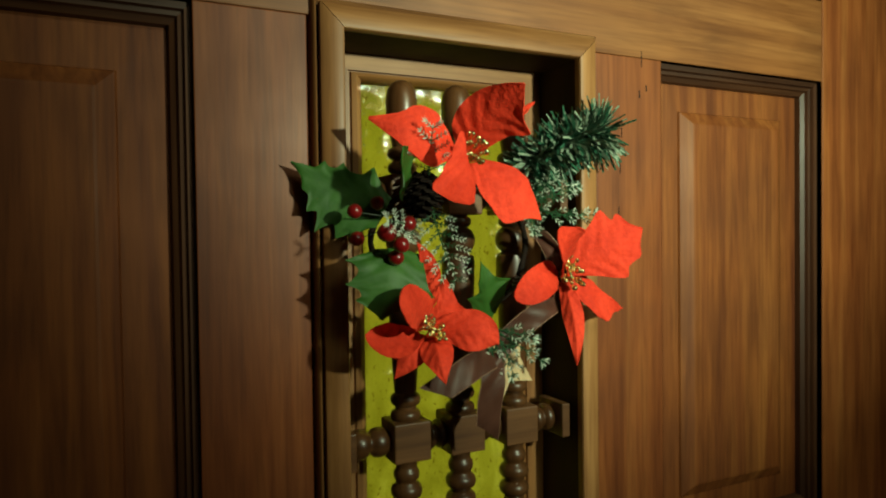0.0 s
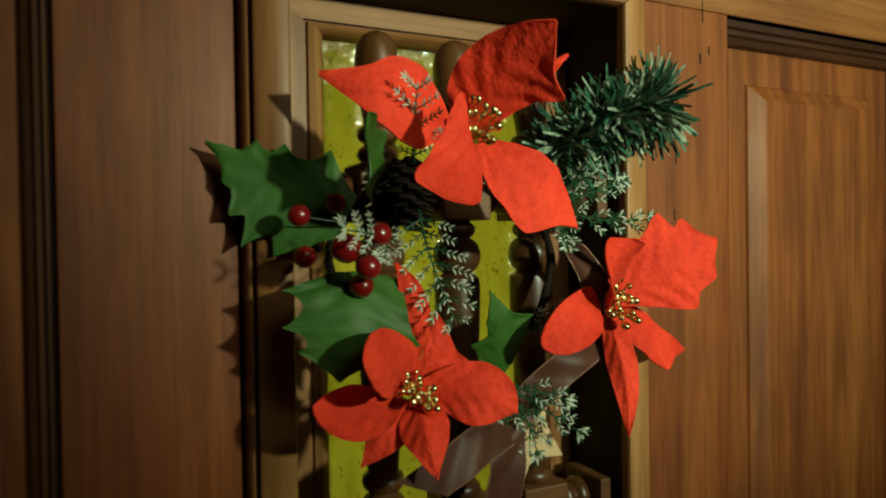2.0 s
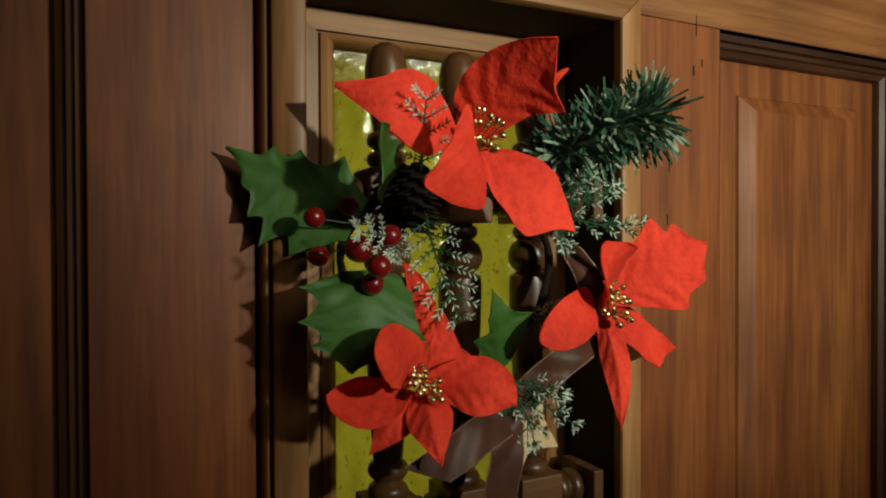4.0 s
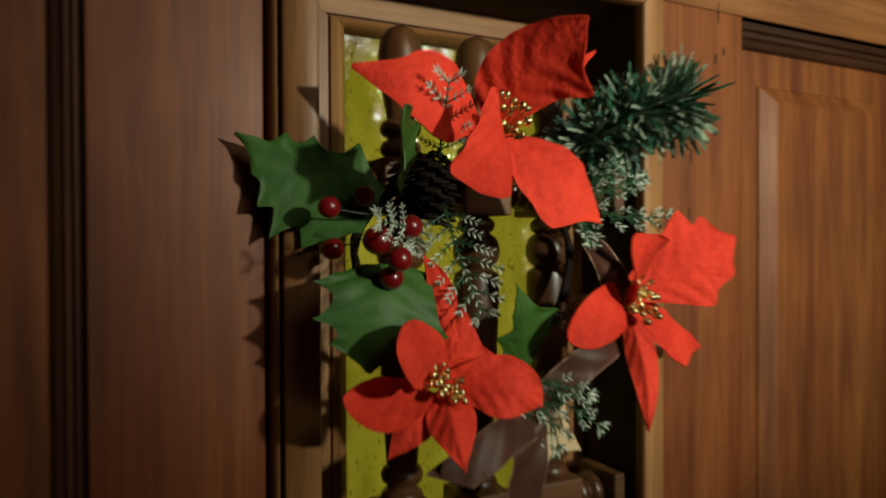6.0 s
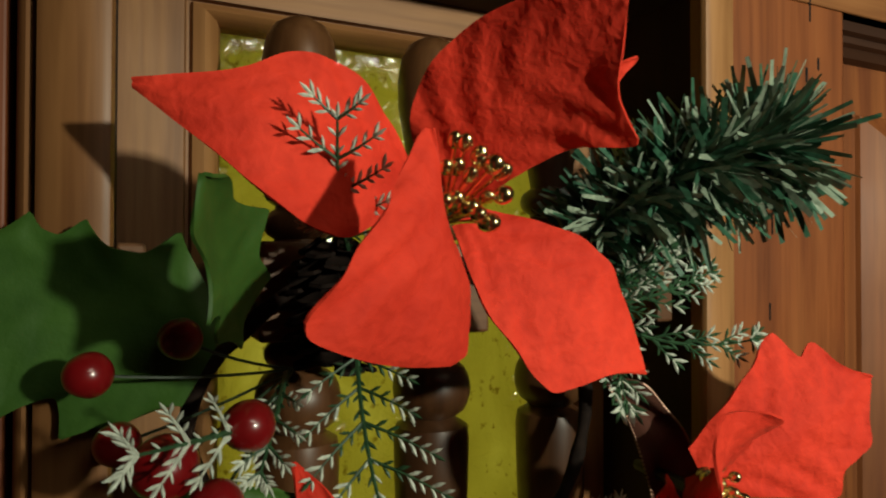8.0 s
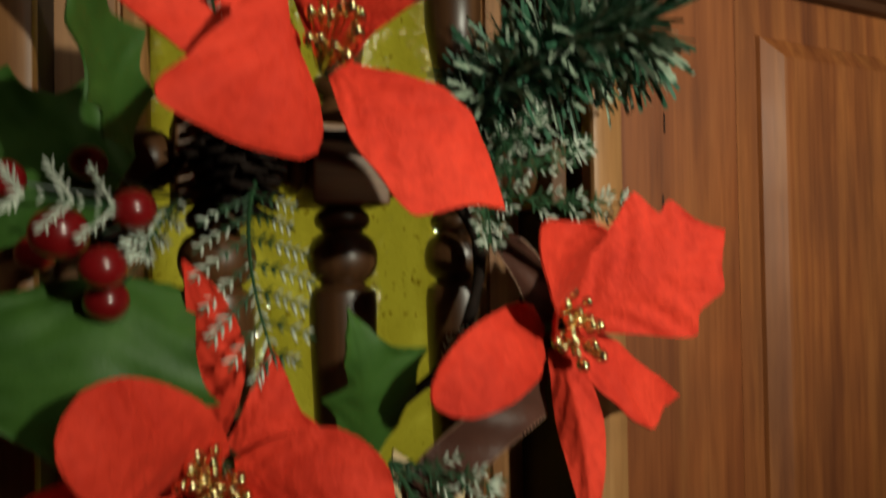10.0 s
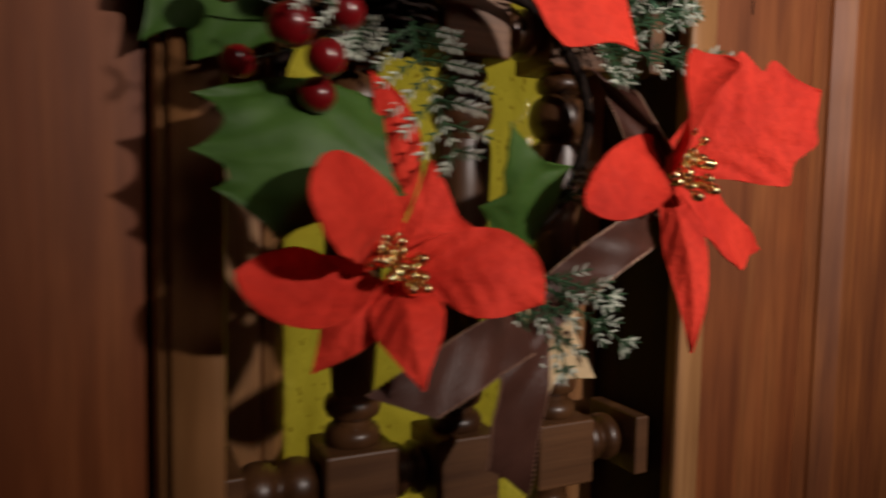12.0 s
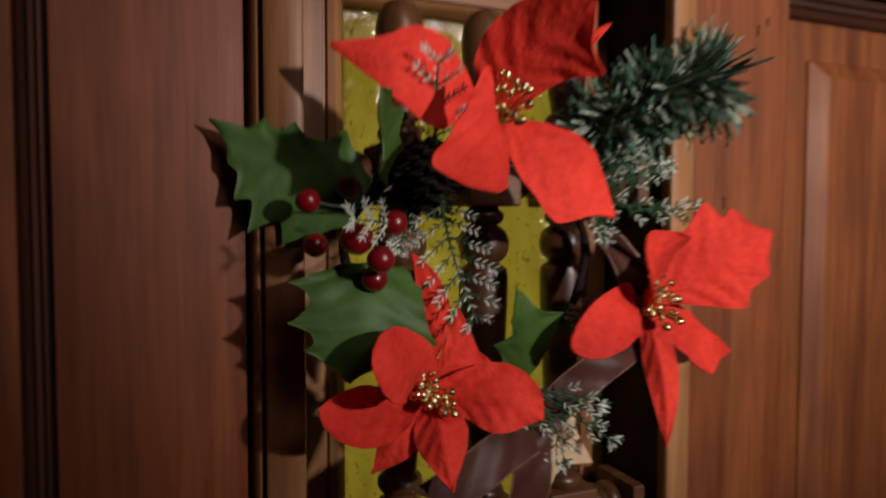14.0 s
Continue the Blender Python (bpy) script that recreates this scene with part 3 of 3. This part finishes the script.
# the upper flower
flower((0.2380, -0.0460, 1.5620), (-0.05, -0.90, 0.42), (
    (bent((0.2330, -0.0400, 1.5690), (0.1980, -0.0560, 1.5780), (0.1640, -0.0470, 1.5870)), (-0.25, -0.93, 0.22), 0.0200, 0.0205, WIDE_POINTED, 0.10, -0.20),
    (bent((0.2440, -0.0420, 1.5680), (0.2480, -0.0600, 1.5905), (0.2590, -0.0910, 1.6090)), (-0.78, -0.48, -0.40), 0.0215, 0.0300, HORNED, 0.06, -0.06),
    (bent((0.2185, -0.0780, 1.5765), (0.2210, -0.0815, 1.5533), (0.2275, -0.0765, 1.5300)), (0.52, -0.85, 0.12), 0.0080, 0.0350, FOLDED, -0.10, -0.16),
    (bent((0.2430, -0.0440, 1.5610), (0.2650, -0.0570, 1.5395), (0.2945, -0.0560, 1.5190)), (-0.25, -0.92, 0.30), 0.0190, 0.0205, BAYED, 0.10, -0.16),
    (bent((0.2570, -0.0480, 1.5820), (0.2700, -0.0570, 1.5920), (0.2835, -0.0660, 1.6030)), (-0.25, -0.92, 0.30), 0.0050, 0.0055, LANCE, 0.10, -0.20),
), (16, (0.0085, 0.0140), 0.020, 0.0), (0.2645, -0.0040, 1.5615))

# the flower over the door's face
flower((0.3260, -0.0420, 1.4775), (-0.30, -0.95, 0.05), (
    (bent((0.3190, -0.0460, 1.4760), (0.3030, -0.0740, 1.4940), (0.2985, -0.0840, 1.5130)), (0.12, -0.95, 0.22), 0.0120, 0.0130, BLUNT, 0.25, 0.08),
    (bent((0.3300, -0.0440, 1.4800), (0.3590, -0.0580, 1.4965), (0.3870, -0.0610, 1.5110)), (-0.15, -0.97, 0.12), 0.0300, 0.0275, RAGGED, 0.06, -0.20),
    (bent((0.3290, -0.0430, 1.4705), (0.3600, -0.0440, 1.4560), (0.3900, -0.0330, 1.4450)), (-0.15, -0.94, 0.3), 0.0100, 0.0170, TWO_POINTED, 0.1, -0.1),
    (bent((0.3110, -0.0500, 1.4830), (0.2840, -0.0720, 1.4760), (0.2599, -0.0752, 1.4627)), (-0.25, -0.95, 0.12), 0.0135, 0.0105, ROUND, 0.28, -0.15),
    (bent((0.3225, -0.0440, 1.4710), (0.3225, -0.0580, 1.4420), (0.3230, -0.0600, 1.4080)), (-0.55, -0.82, 0.0), 0.0080, 0.0080, petal_shape(0.42, 0.2, 0.5), 0.1, -0.55),
), (22, (0.0080, 0.0140), 0.021, 0.0), (0.3385, -0.0040, 1.4728))

# the lower flower
flower((0.2075, -0.0430, 1.4445), (-0.30, -0.93, 0.10), (
    (bent((0.2060, -0.0420, 1.4450), (0.1880, -0.0700, 1.4590), (0.1705, -0.0825, 1.4640)), (-0.35, -0.88, 0.30), 0.0130, 0.0160, ROUND, 0.05, -0.10),
    (bent((0.2010, -0.0390, 1.4400), (0.1790, -0.0480, 1.4365), (0.1565, -0.0560, 1.4420)), (-0.20, -0.88, 0.42), 0.0140, 0.0110, ROUND, 0.45, 0.0),
    (bent((0.2040, -0.0400, 1.4380), (0.1930, -0.0490, 1.4270), (0.1815, -0.0440, 1.4095)), (-0.35, -0.90, 0.25), 0.0115, 0.0115, LANCE, 0.08, -0.15),
    (bent((0.2100, -0.0430, 1.4390), (0.2050, -0.0650, 1.4270), (0.2070, -0.0710, 1.4085)), (-0.35, -0.92, 0.20), 0.0115, 0.0115, LANCE, 0.10, -0.50),
    (bent((0.2120, -0.0440, 1.4410), (0.2330, -0.0620, 1.4415), (0.2515, -0.0660, 1.4310)), (-0.25, -0.93, 0.22), 0.0150, 0.0150, petal_shape(0.5, 0.45, 0.35), 0.15, -0.22),
    (bent((0.2130, -0.0390, 1.4470), (0.2190, -0.0430, 1.4610), (0.2226, -0.0378, 1.4770)), (-0.35, -0.92, 0.10), 0.0045, 0.0190, LOBE_RIGHT, 0.2, -0.25),
    (bent((0.2075, -0.0410, 1.4540), (0.2060, -0.0530, 1.4800), (0.1985, -0.0465, 1.5030)), (-0.25, -0.95, 0.10), 0.0070, 0.0070, petal_shape(0.5, 0.3, 0.3), 0.15, -0.3),
), (26, (0.0065, 0.0140), 0.016, 0.75), (0.2315, -0.0040, 1.4295))


def holly(spine, facing, left, right, shape, fold, cup=0.05, seed=0):
    leaf = part("holly_leaf", blade(spine, facing, left, right, shape, cup, fold, 0.0014, 72, 14, 0.0007, seed, 0.00035), HOLLY_GREEN, wreath, "green cloth holly leaf with spiny lobes", True, 70)
    return leaf


def spiny(count, depth, one, other):
    """Leaf with sharp spines and round bays between them; for each side: where it is widest, how blunt it is, and where its spines start."""
    def shape(u, side):
        peak, blunt, phase = one if side > 0 else other
        s = (u * count + phase) % 1.0
        return petal_shape(peak, blunt, 0.10)(u, side) * (1 - depth * (1 - abs(2 * s - 1) ** 1.6))
    return shape


def lobed(one, other):
    """Leaf outline through stops (share of the length, share of the half width) for its two sides."""
    def shape(u, side):
        stops = one if side > 0 else other
        for (u0, w0), (u1, w1) in zip(stops, stops[1:]):
            if u <= u1:
                x = (u - u0) / (u1 - u0)
                return w0 + (w1 - w0) * (x ** 1.5 if w1 > w0 else 1 - (1 - x) ** 1.5)
        return 0.02
    return shape


BROAD_LEAF = lobed(
    ((0, 0.35), (0.10, 0.70), (0.19, 1.0), (0.27, 0.76), (0.36, 0.69), (0.50, 0.78), (0.62, 0.95), (0.68, 0.62), (0.75, 0.56), (0.84, 0.67), (0.9, 0.36), (1, 0.03)),
    ((0, 0.50), (0.05, 0.84), (0.18, 0.72), (0.33, 0.74), (0.48, 0.82), (0.60, 1.0), (0.68, 0.60), (0.80, 0.45), (1, 0.03)))
SMALL_LEAF = lobed(
    ((0, 0.15), (0.20, 0.50), (0.39, 0.75), (0.52, 0.78), (0.64, 1.0), (0.72, 0.45), (0.85, 0.22), (1, 0.02)),
    ((0, 0.20), (0.20, 0.75), (0.30, 0.68), (0.46, 1.0), (0.54, 0.35), (0.70, 0.42), (0.85, 0.25), (1, 0.02)))
LONG_LEAF = lobed(
    ((0, 0.40), (0.285, 1.0), (0.36, 0.60), (0.46, 0.52), (0.56, 0.68), (0.61, 0.40), (0.66, 0.38), (0.72, 0.50), (0.79, 0.14), (0.90, 0.10), (1, 0.02)),
    ((0, 0.40), (0.15, 0.70), (0.30, 0.94), (0.38, 0.70), (0.516, 1.0), (0.58, 0.62), (0.675, 0.72), (0.73, 0.40), (0.80, 0.37), (0.86, 0.16), (1, 0.02)))


holly(bent((0.1830, -0.0260, 1.5270), (0.1515, -0.0185, 1.5440), (0.1195, -0.0120, 1.5600)), (-0.20, -0.96, -0.06), 0.0375, 0.0230, LONG_LEAF, 0.04, 0.0, 1)
holly(bent((0.1780, -0.0450, 1.4995), (0.1745, -0.0560, 1.4765), (0.1690, -0.0520, 1.4520)), (-0.10, -0.97, 0.16), 0.0335, 0.0315, BROAD_LEAF, -0.14, 0.03, 2)
holly(bent((0.2500, -0.0430, 1.4400), (0.2470, -0.0560, 1.4650), (0.2400, -0.0620, 1.4890)), (-0.15, -0.96, 0.15), 0.0130, 0.0205, SMALL_LEAF, -0.16, 0.05, 3)
holly(((0.1858, -0.0510, 1.5314), (0.1797, -0.0650, 1.5495), (0.1746, -0.0830, 1.5645)), (0.64, -0.77, 0.05), 0.015, 0.014, spiny(3, 0.42, (0.55, 0.4, 0.2), (0.55, 0.4, 0.4)), 0.2, 0.1, 4)


def berry(at, r):
    bm = bmesh.new()
    bmesh.ops.create_uvsphere(bm, u_segments=24, v_segments=16, radius=r)
    for v in bm.verts:
        v.co.z *= 0.96 + 0.03 * math.sin(3 * v.co.x / r)
    bmesh.ops.translate(bm, verts=bm.verts, vec=at)
    ball = part("berry", bm, BERRY_RED, wreath, "glossy dark red berry", True, 80)
    root = Vector((0.2012, -0.0330, 1.5224))
    part("berry_stem", tube(bezier((root, root.lerp(Vector(at), 0.5) + Vector((0, 0.004, -0.003)), at), 6), 0.0004, 5), STEM_GREEN, ball, smooth=True)


for at, r in (((0.1699, -0.0630, 1.5102), 0.0066), ((0.1791, -0.0650, 1.5020), 0.0055), ((0.1795, -0.0540, 1.4935), 0.0056), ((0.1558, -0.0390, 1.5251), 0.0052), ((0.1858, -0.0610, 1.5161), 0.0055), ((0.1747, -0.0320, 1.5311), 0.0052), ((0.1614, -0.0260, 1.5063), 0.0055)):
    berry(at, r)


def leaflet(bm, p, d, n, length, width, frosted):
    """One narrow scale with a raised back."""
    side = d.cross(n).normalized() * width
    v = [bm.verts.new(c) for c in (p - side * 0.6, p + side * 0.6, p + d * length * 0.6 + side, p + d * length, p + d * length * 0.6 - side, p + d * length * 0.4 + n * width)]
    for a, b in ((0, 1), (1, 2), (2, 3), (3, 4), (4, 0)):
        bm.faces.new((v[a], v[b], v[5])).material_index = 1 if frosted else 0
    bm.faces.new((v[0], v[4], v[3], v[2], v[1])).material_index = 1 if frosted else 0


def frond(spine, facing, branches, reach, frost, seed=0, lean=0.62, leaf=0.0030):
    """Flat cedar-like sprig: stem, side branches, scaly leaflets whose outer ones are frosted white."""
    rng = random.Random(seed)
    mids = bezier(spine, branches + 2)
    n = Vector(facing).normalized()
    bm = bmesh.new()
    total = len(mids) - 1

    def run(points, r, from_share, scale, outer):
        one = tube(points, [r * (1 - 0.6 * i / (len(points) - 1)) for i in range(len(points))], 5)
        nonlocal bm
        before = len(bm.faces)
        bm = join(bm, one)
        bm.faces.ensure_lookup_table()
        for f in bm.faces[before:]:
            f.material_index = 1 if outer > 0.8 else 0
        steps = len(points) - 1
        for i in range(1, steps + 1):
            d = (points[i] - points[i - 1]).normalized()
            side = d.cross(n).normalized()
            share = from_share + (1 - from_share) * i / steps
            for s in (-1, 1):
                way = (d * 0.75 + side * s * rng.uniform(0.45, 0.75) + n * rng.uniform(-0.05, 0.2)).normalized()
                size = scale * rng.uniform(0.8, 1.2)
                leaflet(bm, points[i], way, n, size, size * 0.125, share + rng.uniform(-0.12, 0.12) > 1 - frost)
        d = (points[-1] - points[-2]).normalized()
        leaflet(bm, points[-1], d, n, scale * 1.2, scale * 0.13, from_share > 0.3 or frost > 0.5)

    run(bezier(spine, max(6, int(2.4 * total))), 0.0008, 0.0, leaf, 0)
    for i in range(1, total + 1):
        d = (mids[i] - mids[i - 1]).normalized()
        side = d.cross(n).normalized()
        u = i / total
        for s in (-1, 1):
            length = reach * (0.55 + 0.75 * math.sin(math.pi * min(1, 0.25 + 0.7 * u))) * rng.uniform(0.8, 1.1) * (0.75 if u > 0.9 else 1)
            way = (d * lean + side * s * (1 - lean) * 1.6 + n * rng.uniform(-0.1, 0.25)).normalized()
            end = mids[i] + way * length
            bend = mids[i] + way * length * 0.5 + side * s * length * 0.06
            run(bezier((mids[i], bend, end), max(3, int(1.2 * length / leaf))), 0.00050, 0.15 + 0.15 * u, leaf, frost)
    return part("frosted_sprig", bm, [FROND_GREEN, FROST], wreath, "dark green cedar sprig with frosted white tips")


FACE = (-0.40, -0.90, 0.05)
frond(((0.2200, -0.0200, 1.5520), (0.2080, -0.0470, 1.5600), (0.2034, -0.0640, 1.5800)), FACE, 3, 0.0125, 0.55, 11, 0.60, 0.0036)
frond(((0.2230, -0.0180, 1.5300), (0.2110, -0.0520, 1.5080), (0.2183, -0.0660, 1.4790)), FACE, 5, 0.0150, 0.42, 12, 0.58, 0.0037)
frond(((0.1890, -0.0560, 1.5150), (0.1780, -0.0700, 1.5168), (0.1648, -0.0800, 1.5176)), FACE, 1, 0.0090, 0.90, 13, 0.60, 0.0032)
frond(((0.1992, -0.0350, 1.5220), (0.1925, -0.0550, 1.5150), (0.1885, -0.0600, 1.5060)), FACE, 2, 0.0065, 0.65, 14, 0.62, 0.0032)
for k, (a, b) in enumerate((((0.3066, -0.0370, 1.5438), (0.3170, -0.0410, 1.5530)), ((0.3236, -0.0350, 1.5381), (0.3454, -0.0310, 1.5454)), ((0.3185, -0.0410, 1.5190), (0.3543, -0.0410, 1.5229)), ((0.2992, -0.0390, 1.5252), (0.2920, -0.0510, 1.5100)))):
    frond(((0.3023, -0.0190, 1.5324), a, b), FACE, 3, 0.0075, 0.28, 21 + k, 0.74, 0.0042)
for k, (a, b) in enumerate((((0.2769, -0.0510, 1.4256), (0.2966, -0.0510, 1.4129)), ((0.2736, -0.0510, 1.4360), (0.2878, -0.0530, 1.4302)), ((0.2696, -0.0490, 1.4218), (0.2742, -0.0470, 1.4048)), ((0.2592, -0.0470, 1.4226), (0.2576, -0.0410, 1.4036)))):
    frond(((0.2597, -0.0410, 1.4385), a, b), FACE, 1, 0.0085, 0.36, 31 + k, 0.74, 0.0038)
frond(((0.2776, -0.0350, 1.4639), (0.2843, -0.0410, 1.4686), (0.2957, -0.0430, 1.4752)), FACE, 3, 0.007, 0.7, 41)


def garland():
    """Bottle-brush end of pine tinsel: a twisted wire with narrow needles all round."""
    rng = random.Random(7)
    mids = bezier(((0.2976, -0.0090, 1.5459), (0.3072, -0.0290, 1.5712), (0.3281, -0.0470, 1.5821), (0.3561, -0.0520, 1.5881)), 80)
    bm = tube(mids, 0.0011, 6)
    for k in range(1350):
        i = rng.randrange(4, 80) if k < 1100 else rng.randrange(68, 80)
        d = (mids[i] - mids[i - 1]).normalized()
        a = d.cross(Vector((0.2, 0.3, 1))).normalized()
        b = d.cross(a)
        t = rng.uniform(0, 2 * math.pi)
        out = a * math.cos(t) + b * math.sin(t)
        loose = Vector((rng.uniform(-1, 1), rng.uniform(-1, 1), rng.uniform(-1, 1)))
        way = (out + d * rng.uniform(-0.2, 0.6) + loose * 0.38).normalized()
        length = rng.uniform(0.018, 0.029) * (0.8 + 0.2 * min(1, i / 40))
        side = way.cross(loose).normalized() * rng.uniform(0.0007, 0.0014)
        droop = Vector((rng.uniform(-1, 1), rng.uniform(-1, 1), rng.uniform(-1.4, 0.6))) * 0.0045
        rows = []
        for share in (0.0, 0.5, 1.0):
            c = mids[i] + way * length * share + droop * share * share
            w = side * (1.0 if share < 1 else 0.6)
            rows.append((bm.verts.new(c - w), bm.verts.new(c + w)))
        pale = 1 if rng.random() < 0.46 else 0
        for (a, b), (c, e) in zip(rows, rows[1:]):
            bm.faces.new((a, b, e, c)).material_index = pale
    part("pine_garland", bm, [NEEDLE, NEEDLE_PALE], wreath, "bushy dark green artificial pine garland end")


garland()


def ribbon(points, sides, width, name="ribbon", thick=0.0006, cut=0.0):
    """Satin strip along bent points; sides: the way across it at its two ends; cut: how far the far end is slanted."""
    n = 26
    mids = bezier(points, n)
    a, b = Vector(sides[0]).normalized(), Vector(sides[1]).normalized()
    grid = []
    for i, p in enumerate(mids):
        across = a.lerp(b, i / n).normalized()
        d = (mids[min(i + 1, n)] - mids[max(i - 1, 0)]).normalized()
        up = across.cross(d).normalized()
        row = []
        for j in range(9):
            v = j / 4 - 1
            slip = d * (cut * v * (i / n) ** 6)
            row.append(p + across * v * width / 2 + up * 0.0012 * math.cos(3 * v + 0.5 * i) + slip)
        grid.append(row)
    band = part(name, sheet(grid, thick), SATIN, wreath, "dark brown satin ribbon with a picot edge", True, 60)
    for j in (0, 8):
        bm = None
        for i in range(n):
            for s in (0.25, 0.75):
                p = grid[i][j].lerp(grid[i + 1][j], s)
                bead_bm = bmesh.new()
                bmesh.ops.create_icosphere(bead_bm, subdivisions=1, radius=0.0006)
                bmesh.ops.translate(bead_bm, verts=bead_bm.verts, vec=p)
                bm = join(bm, bead_bm)
        part("picot_edge", bm, PICOT, band, "bronze looped thread edge", smooth=True)
    return band


ribbon(((0.2612, -0.0410, 1.4181), (0.2370, -0.0600, 1.4180), (0.2060, -0.0580, 1.3995)), ((-0.55, 0.25, 0.80), (-0.62, 0.2, 0.75)), 0.019, cut=0.006)
ribbon(((0.2600, -0.0430, 1.4202), (0.2540, -0.0550, 1.4031), (0.2548, -0.0410, 1.3617)), ((1, -0.1, 0.15), (0.9, -0.1, -0.2)), 0.019, cut=0.005)
ribbon(((0.2675, -0.0390, 1.4212), (0.2844, -0.0350, 1.4347), (0.2883, -0.0550, 1.4467), (0.3213, -0.0390, 1.4566)), ((-0.2, 0.2, 1), (0.3, 0.3, 1)), 0.020)
ribbon(((0.3213, -0.0390, 1.4566), (0.3538, -0.0150, 1.4682), (0.3302, -0.0210, 1.4998), (0.3064, -0.0290, 1.5130)), ((0.9, -0.2, 0.3), (0.8, -0.3, -0.4)), 0.020)

# ---- the card tag ----
tag = thing("paper_tag", (0.265, -0.028, 1.40), "cream card tag cut as a star with brown printed letters", "tag")


def star_card():
    """Five-pointed card, leaning a little, its lower points longer."""
    bm = bmesh.new()
    centre = Vector((0.2740, -0.034, 1.4120))
    across, up = Vector((0.97, 0.22, 0.0)).normalized(), Vector((0.0, 0.06, 0.99)).normalized()
    front = across.cross(up)
    reach = {0: 0.036, 1: 0.026, 2: 0.030, 3: 0.040, 4: 0.044}
    outline = []
    for k in range(10):
        a = radians(-33 + 36 * k)
        r = reach[k // 2] if k % 2 == 0 else 0.0175
        outline.append(centre + across * r * math.cos(a) + up * r * math.sin(a))
    lo = [bm.verts.new(p) for p in outline]
    hi = [bm.verts.new(p - front * 0.0009) for p in outline]
    for i in range(10):
        bm.faces.new((lo[i], lo[(i + 1) % 10], hi[(i + 1) % 10], hi[i]))
    bm.faces.new(lo)
    bm.faces.new(hi)
    card = part("card", bm, PAPER, tag)
    return card, centre, across, up


card, tag_at, tag_across, tag_up = star_card()
text = bpy.data.curves.new("lettering", "FONT")
text.body, text.size, text.extrude, text.align_x = "ma", 0.0125, 0.0001, "CENTER"
depth = tag_across.cross(tag_up)
letters = bmesh.new()
maker = new("maker", text)
letters.from_mesh(bpy.data.meshes.new_from_object(maker))
bpy.data.objects.remove(maker)
letters.transform(Matrix.Translation(tag_at + depth * 0.0005 + tag_across * 0.008 - tag_up * 0.004) @ Matrix((tag_across, tag_up, depth)).transposed().to_4x4())
part("lettering", letters, INK, card, "small brown printed letters")


# ---- the closed room round the door ----
def slab(name, x0, x1, y0, y1, z0, z1, mat, label):
    return tagged(part(name, box(x0, x1, y0, y1, z0, z1, 0), mat), label, name.split("_")[0], kind="structure")


slab("floor", -2.0, 2.6, -3.0, 2.0, -0.10, 0.0, FLOOR_MAT, "plain brown floor")
slab("ceiling", -2.0, 2.6, -3.0, 2.0, 2.60, 2.70, PLASTER, "plain cream ceiling")
slab("wall_north", -2.0, XL - 0.045, 0.0, 0.12, 0.0, 2.60, PLASTER, "cream plaster wall beside the door")
slab("wall_north", XR + 0.045, 2.6, 0.0, 0.12, 0.0, 2.60, PLASTER, "cream plaster wall beside the door")
slab("wall_north", XL - 0.045, XR + 0.045, 0.0, 0.12, 2.095, 2.60, PLASTER, "cream plaster wall over the door")
slab("wall_south", -2.0, 2.6, -3.1, -3.0, 0.0, 2.60, PLASTER, "cream plaster wall of the room")
slab("wall_west", -2.1, -2.0, -3.1, 2.1, 0.0, 2.60, PLASTER, "cream plaster wall of the room")
slab("wall_east", 2.6, 2.7, -3.1, 2.1, 0.0, 2.60, PLASTER, "cream plaster wall of the room")
slab("wall_hall", -2.0, 2.6, 2.0, 2.1, 0.0, 2.60, PLASTER, "cream plaster wall of the hall")
jamb = None
for x0, x1, z0, z1 in ((XL - 0.044, XL - 0.003, 0.0, 2.094), (XR + 0.003, XR + 0.044, 0.0, 2.094), (XL - 0.003, XR + 0.003, 2.054, 2.094)):
    jamb = box(x0, x1, -0.012, 0.118, z0, z1, 0.002, jamb)
tagged(part("trim", jamb, STILE_WOOD), "varnished wooden door frame", "trim", kind="structure")
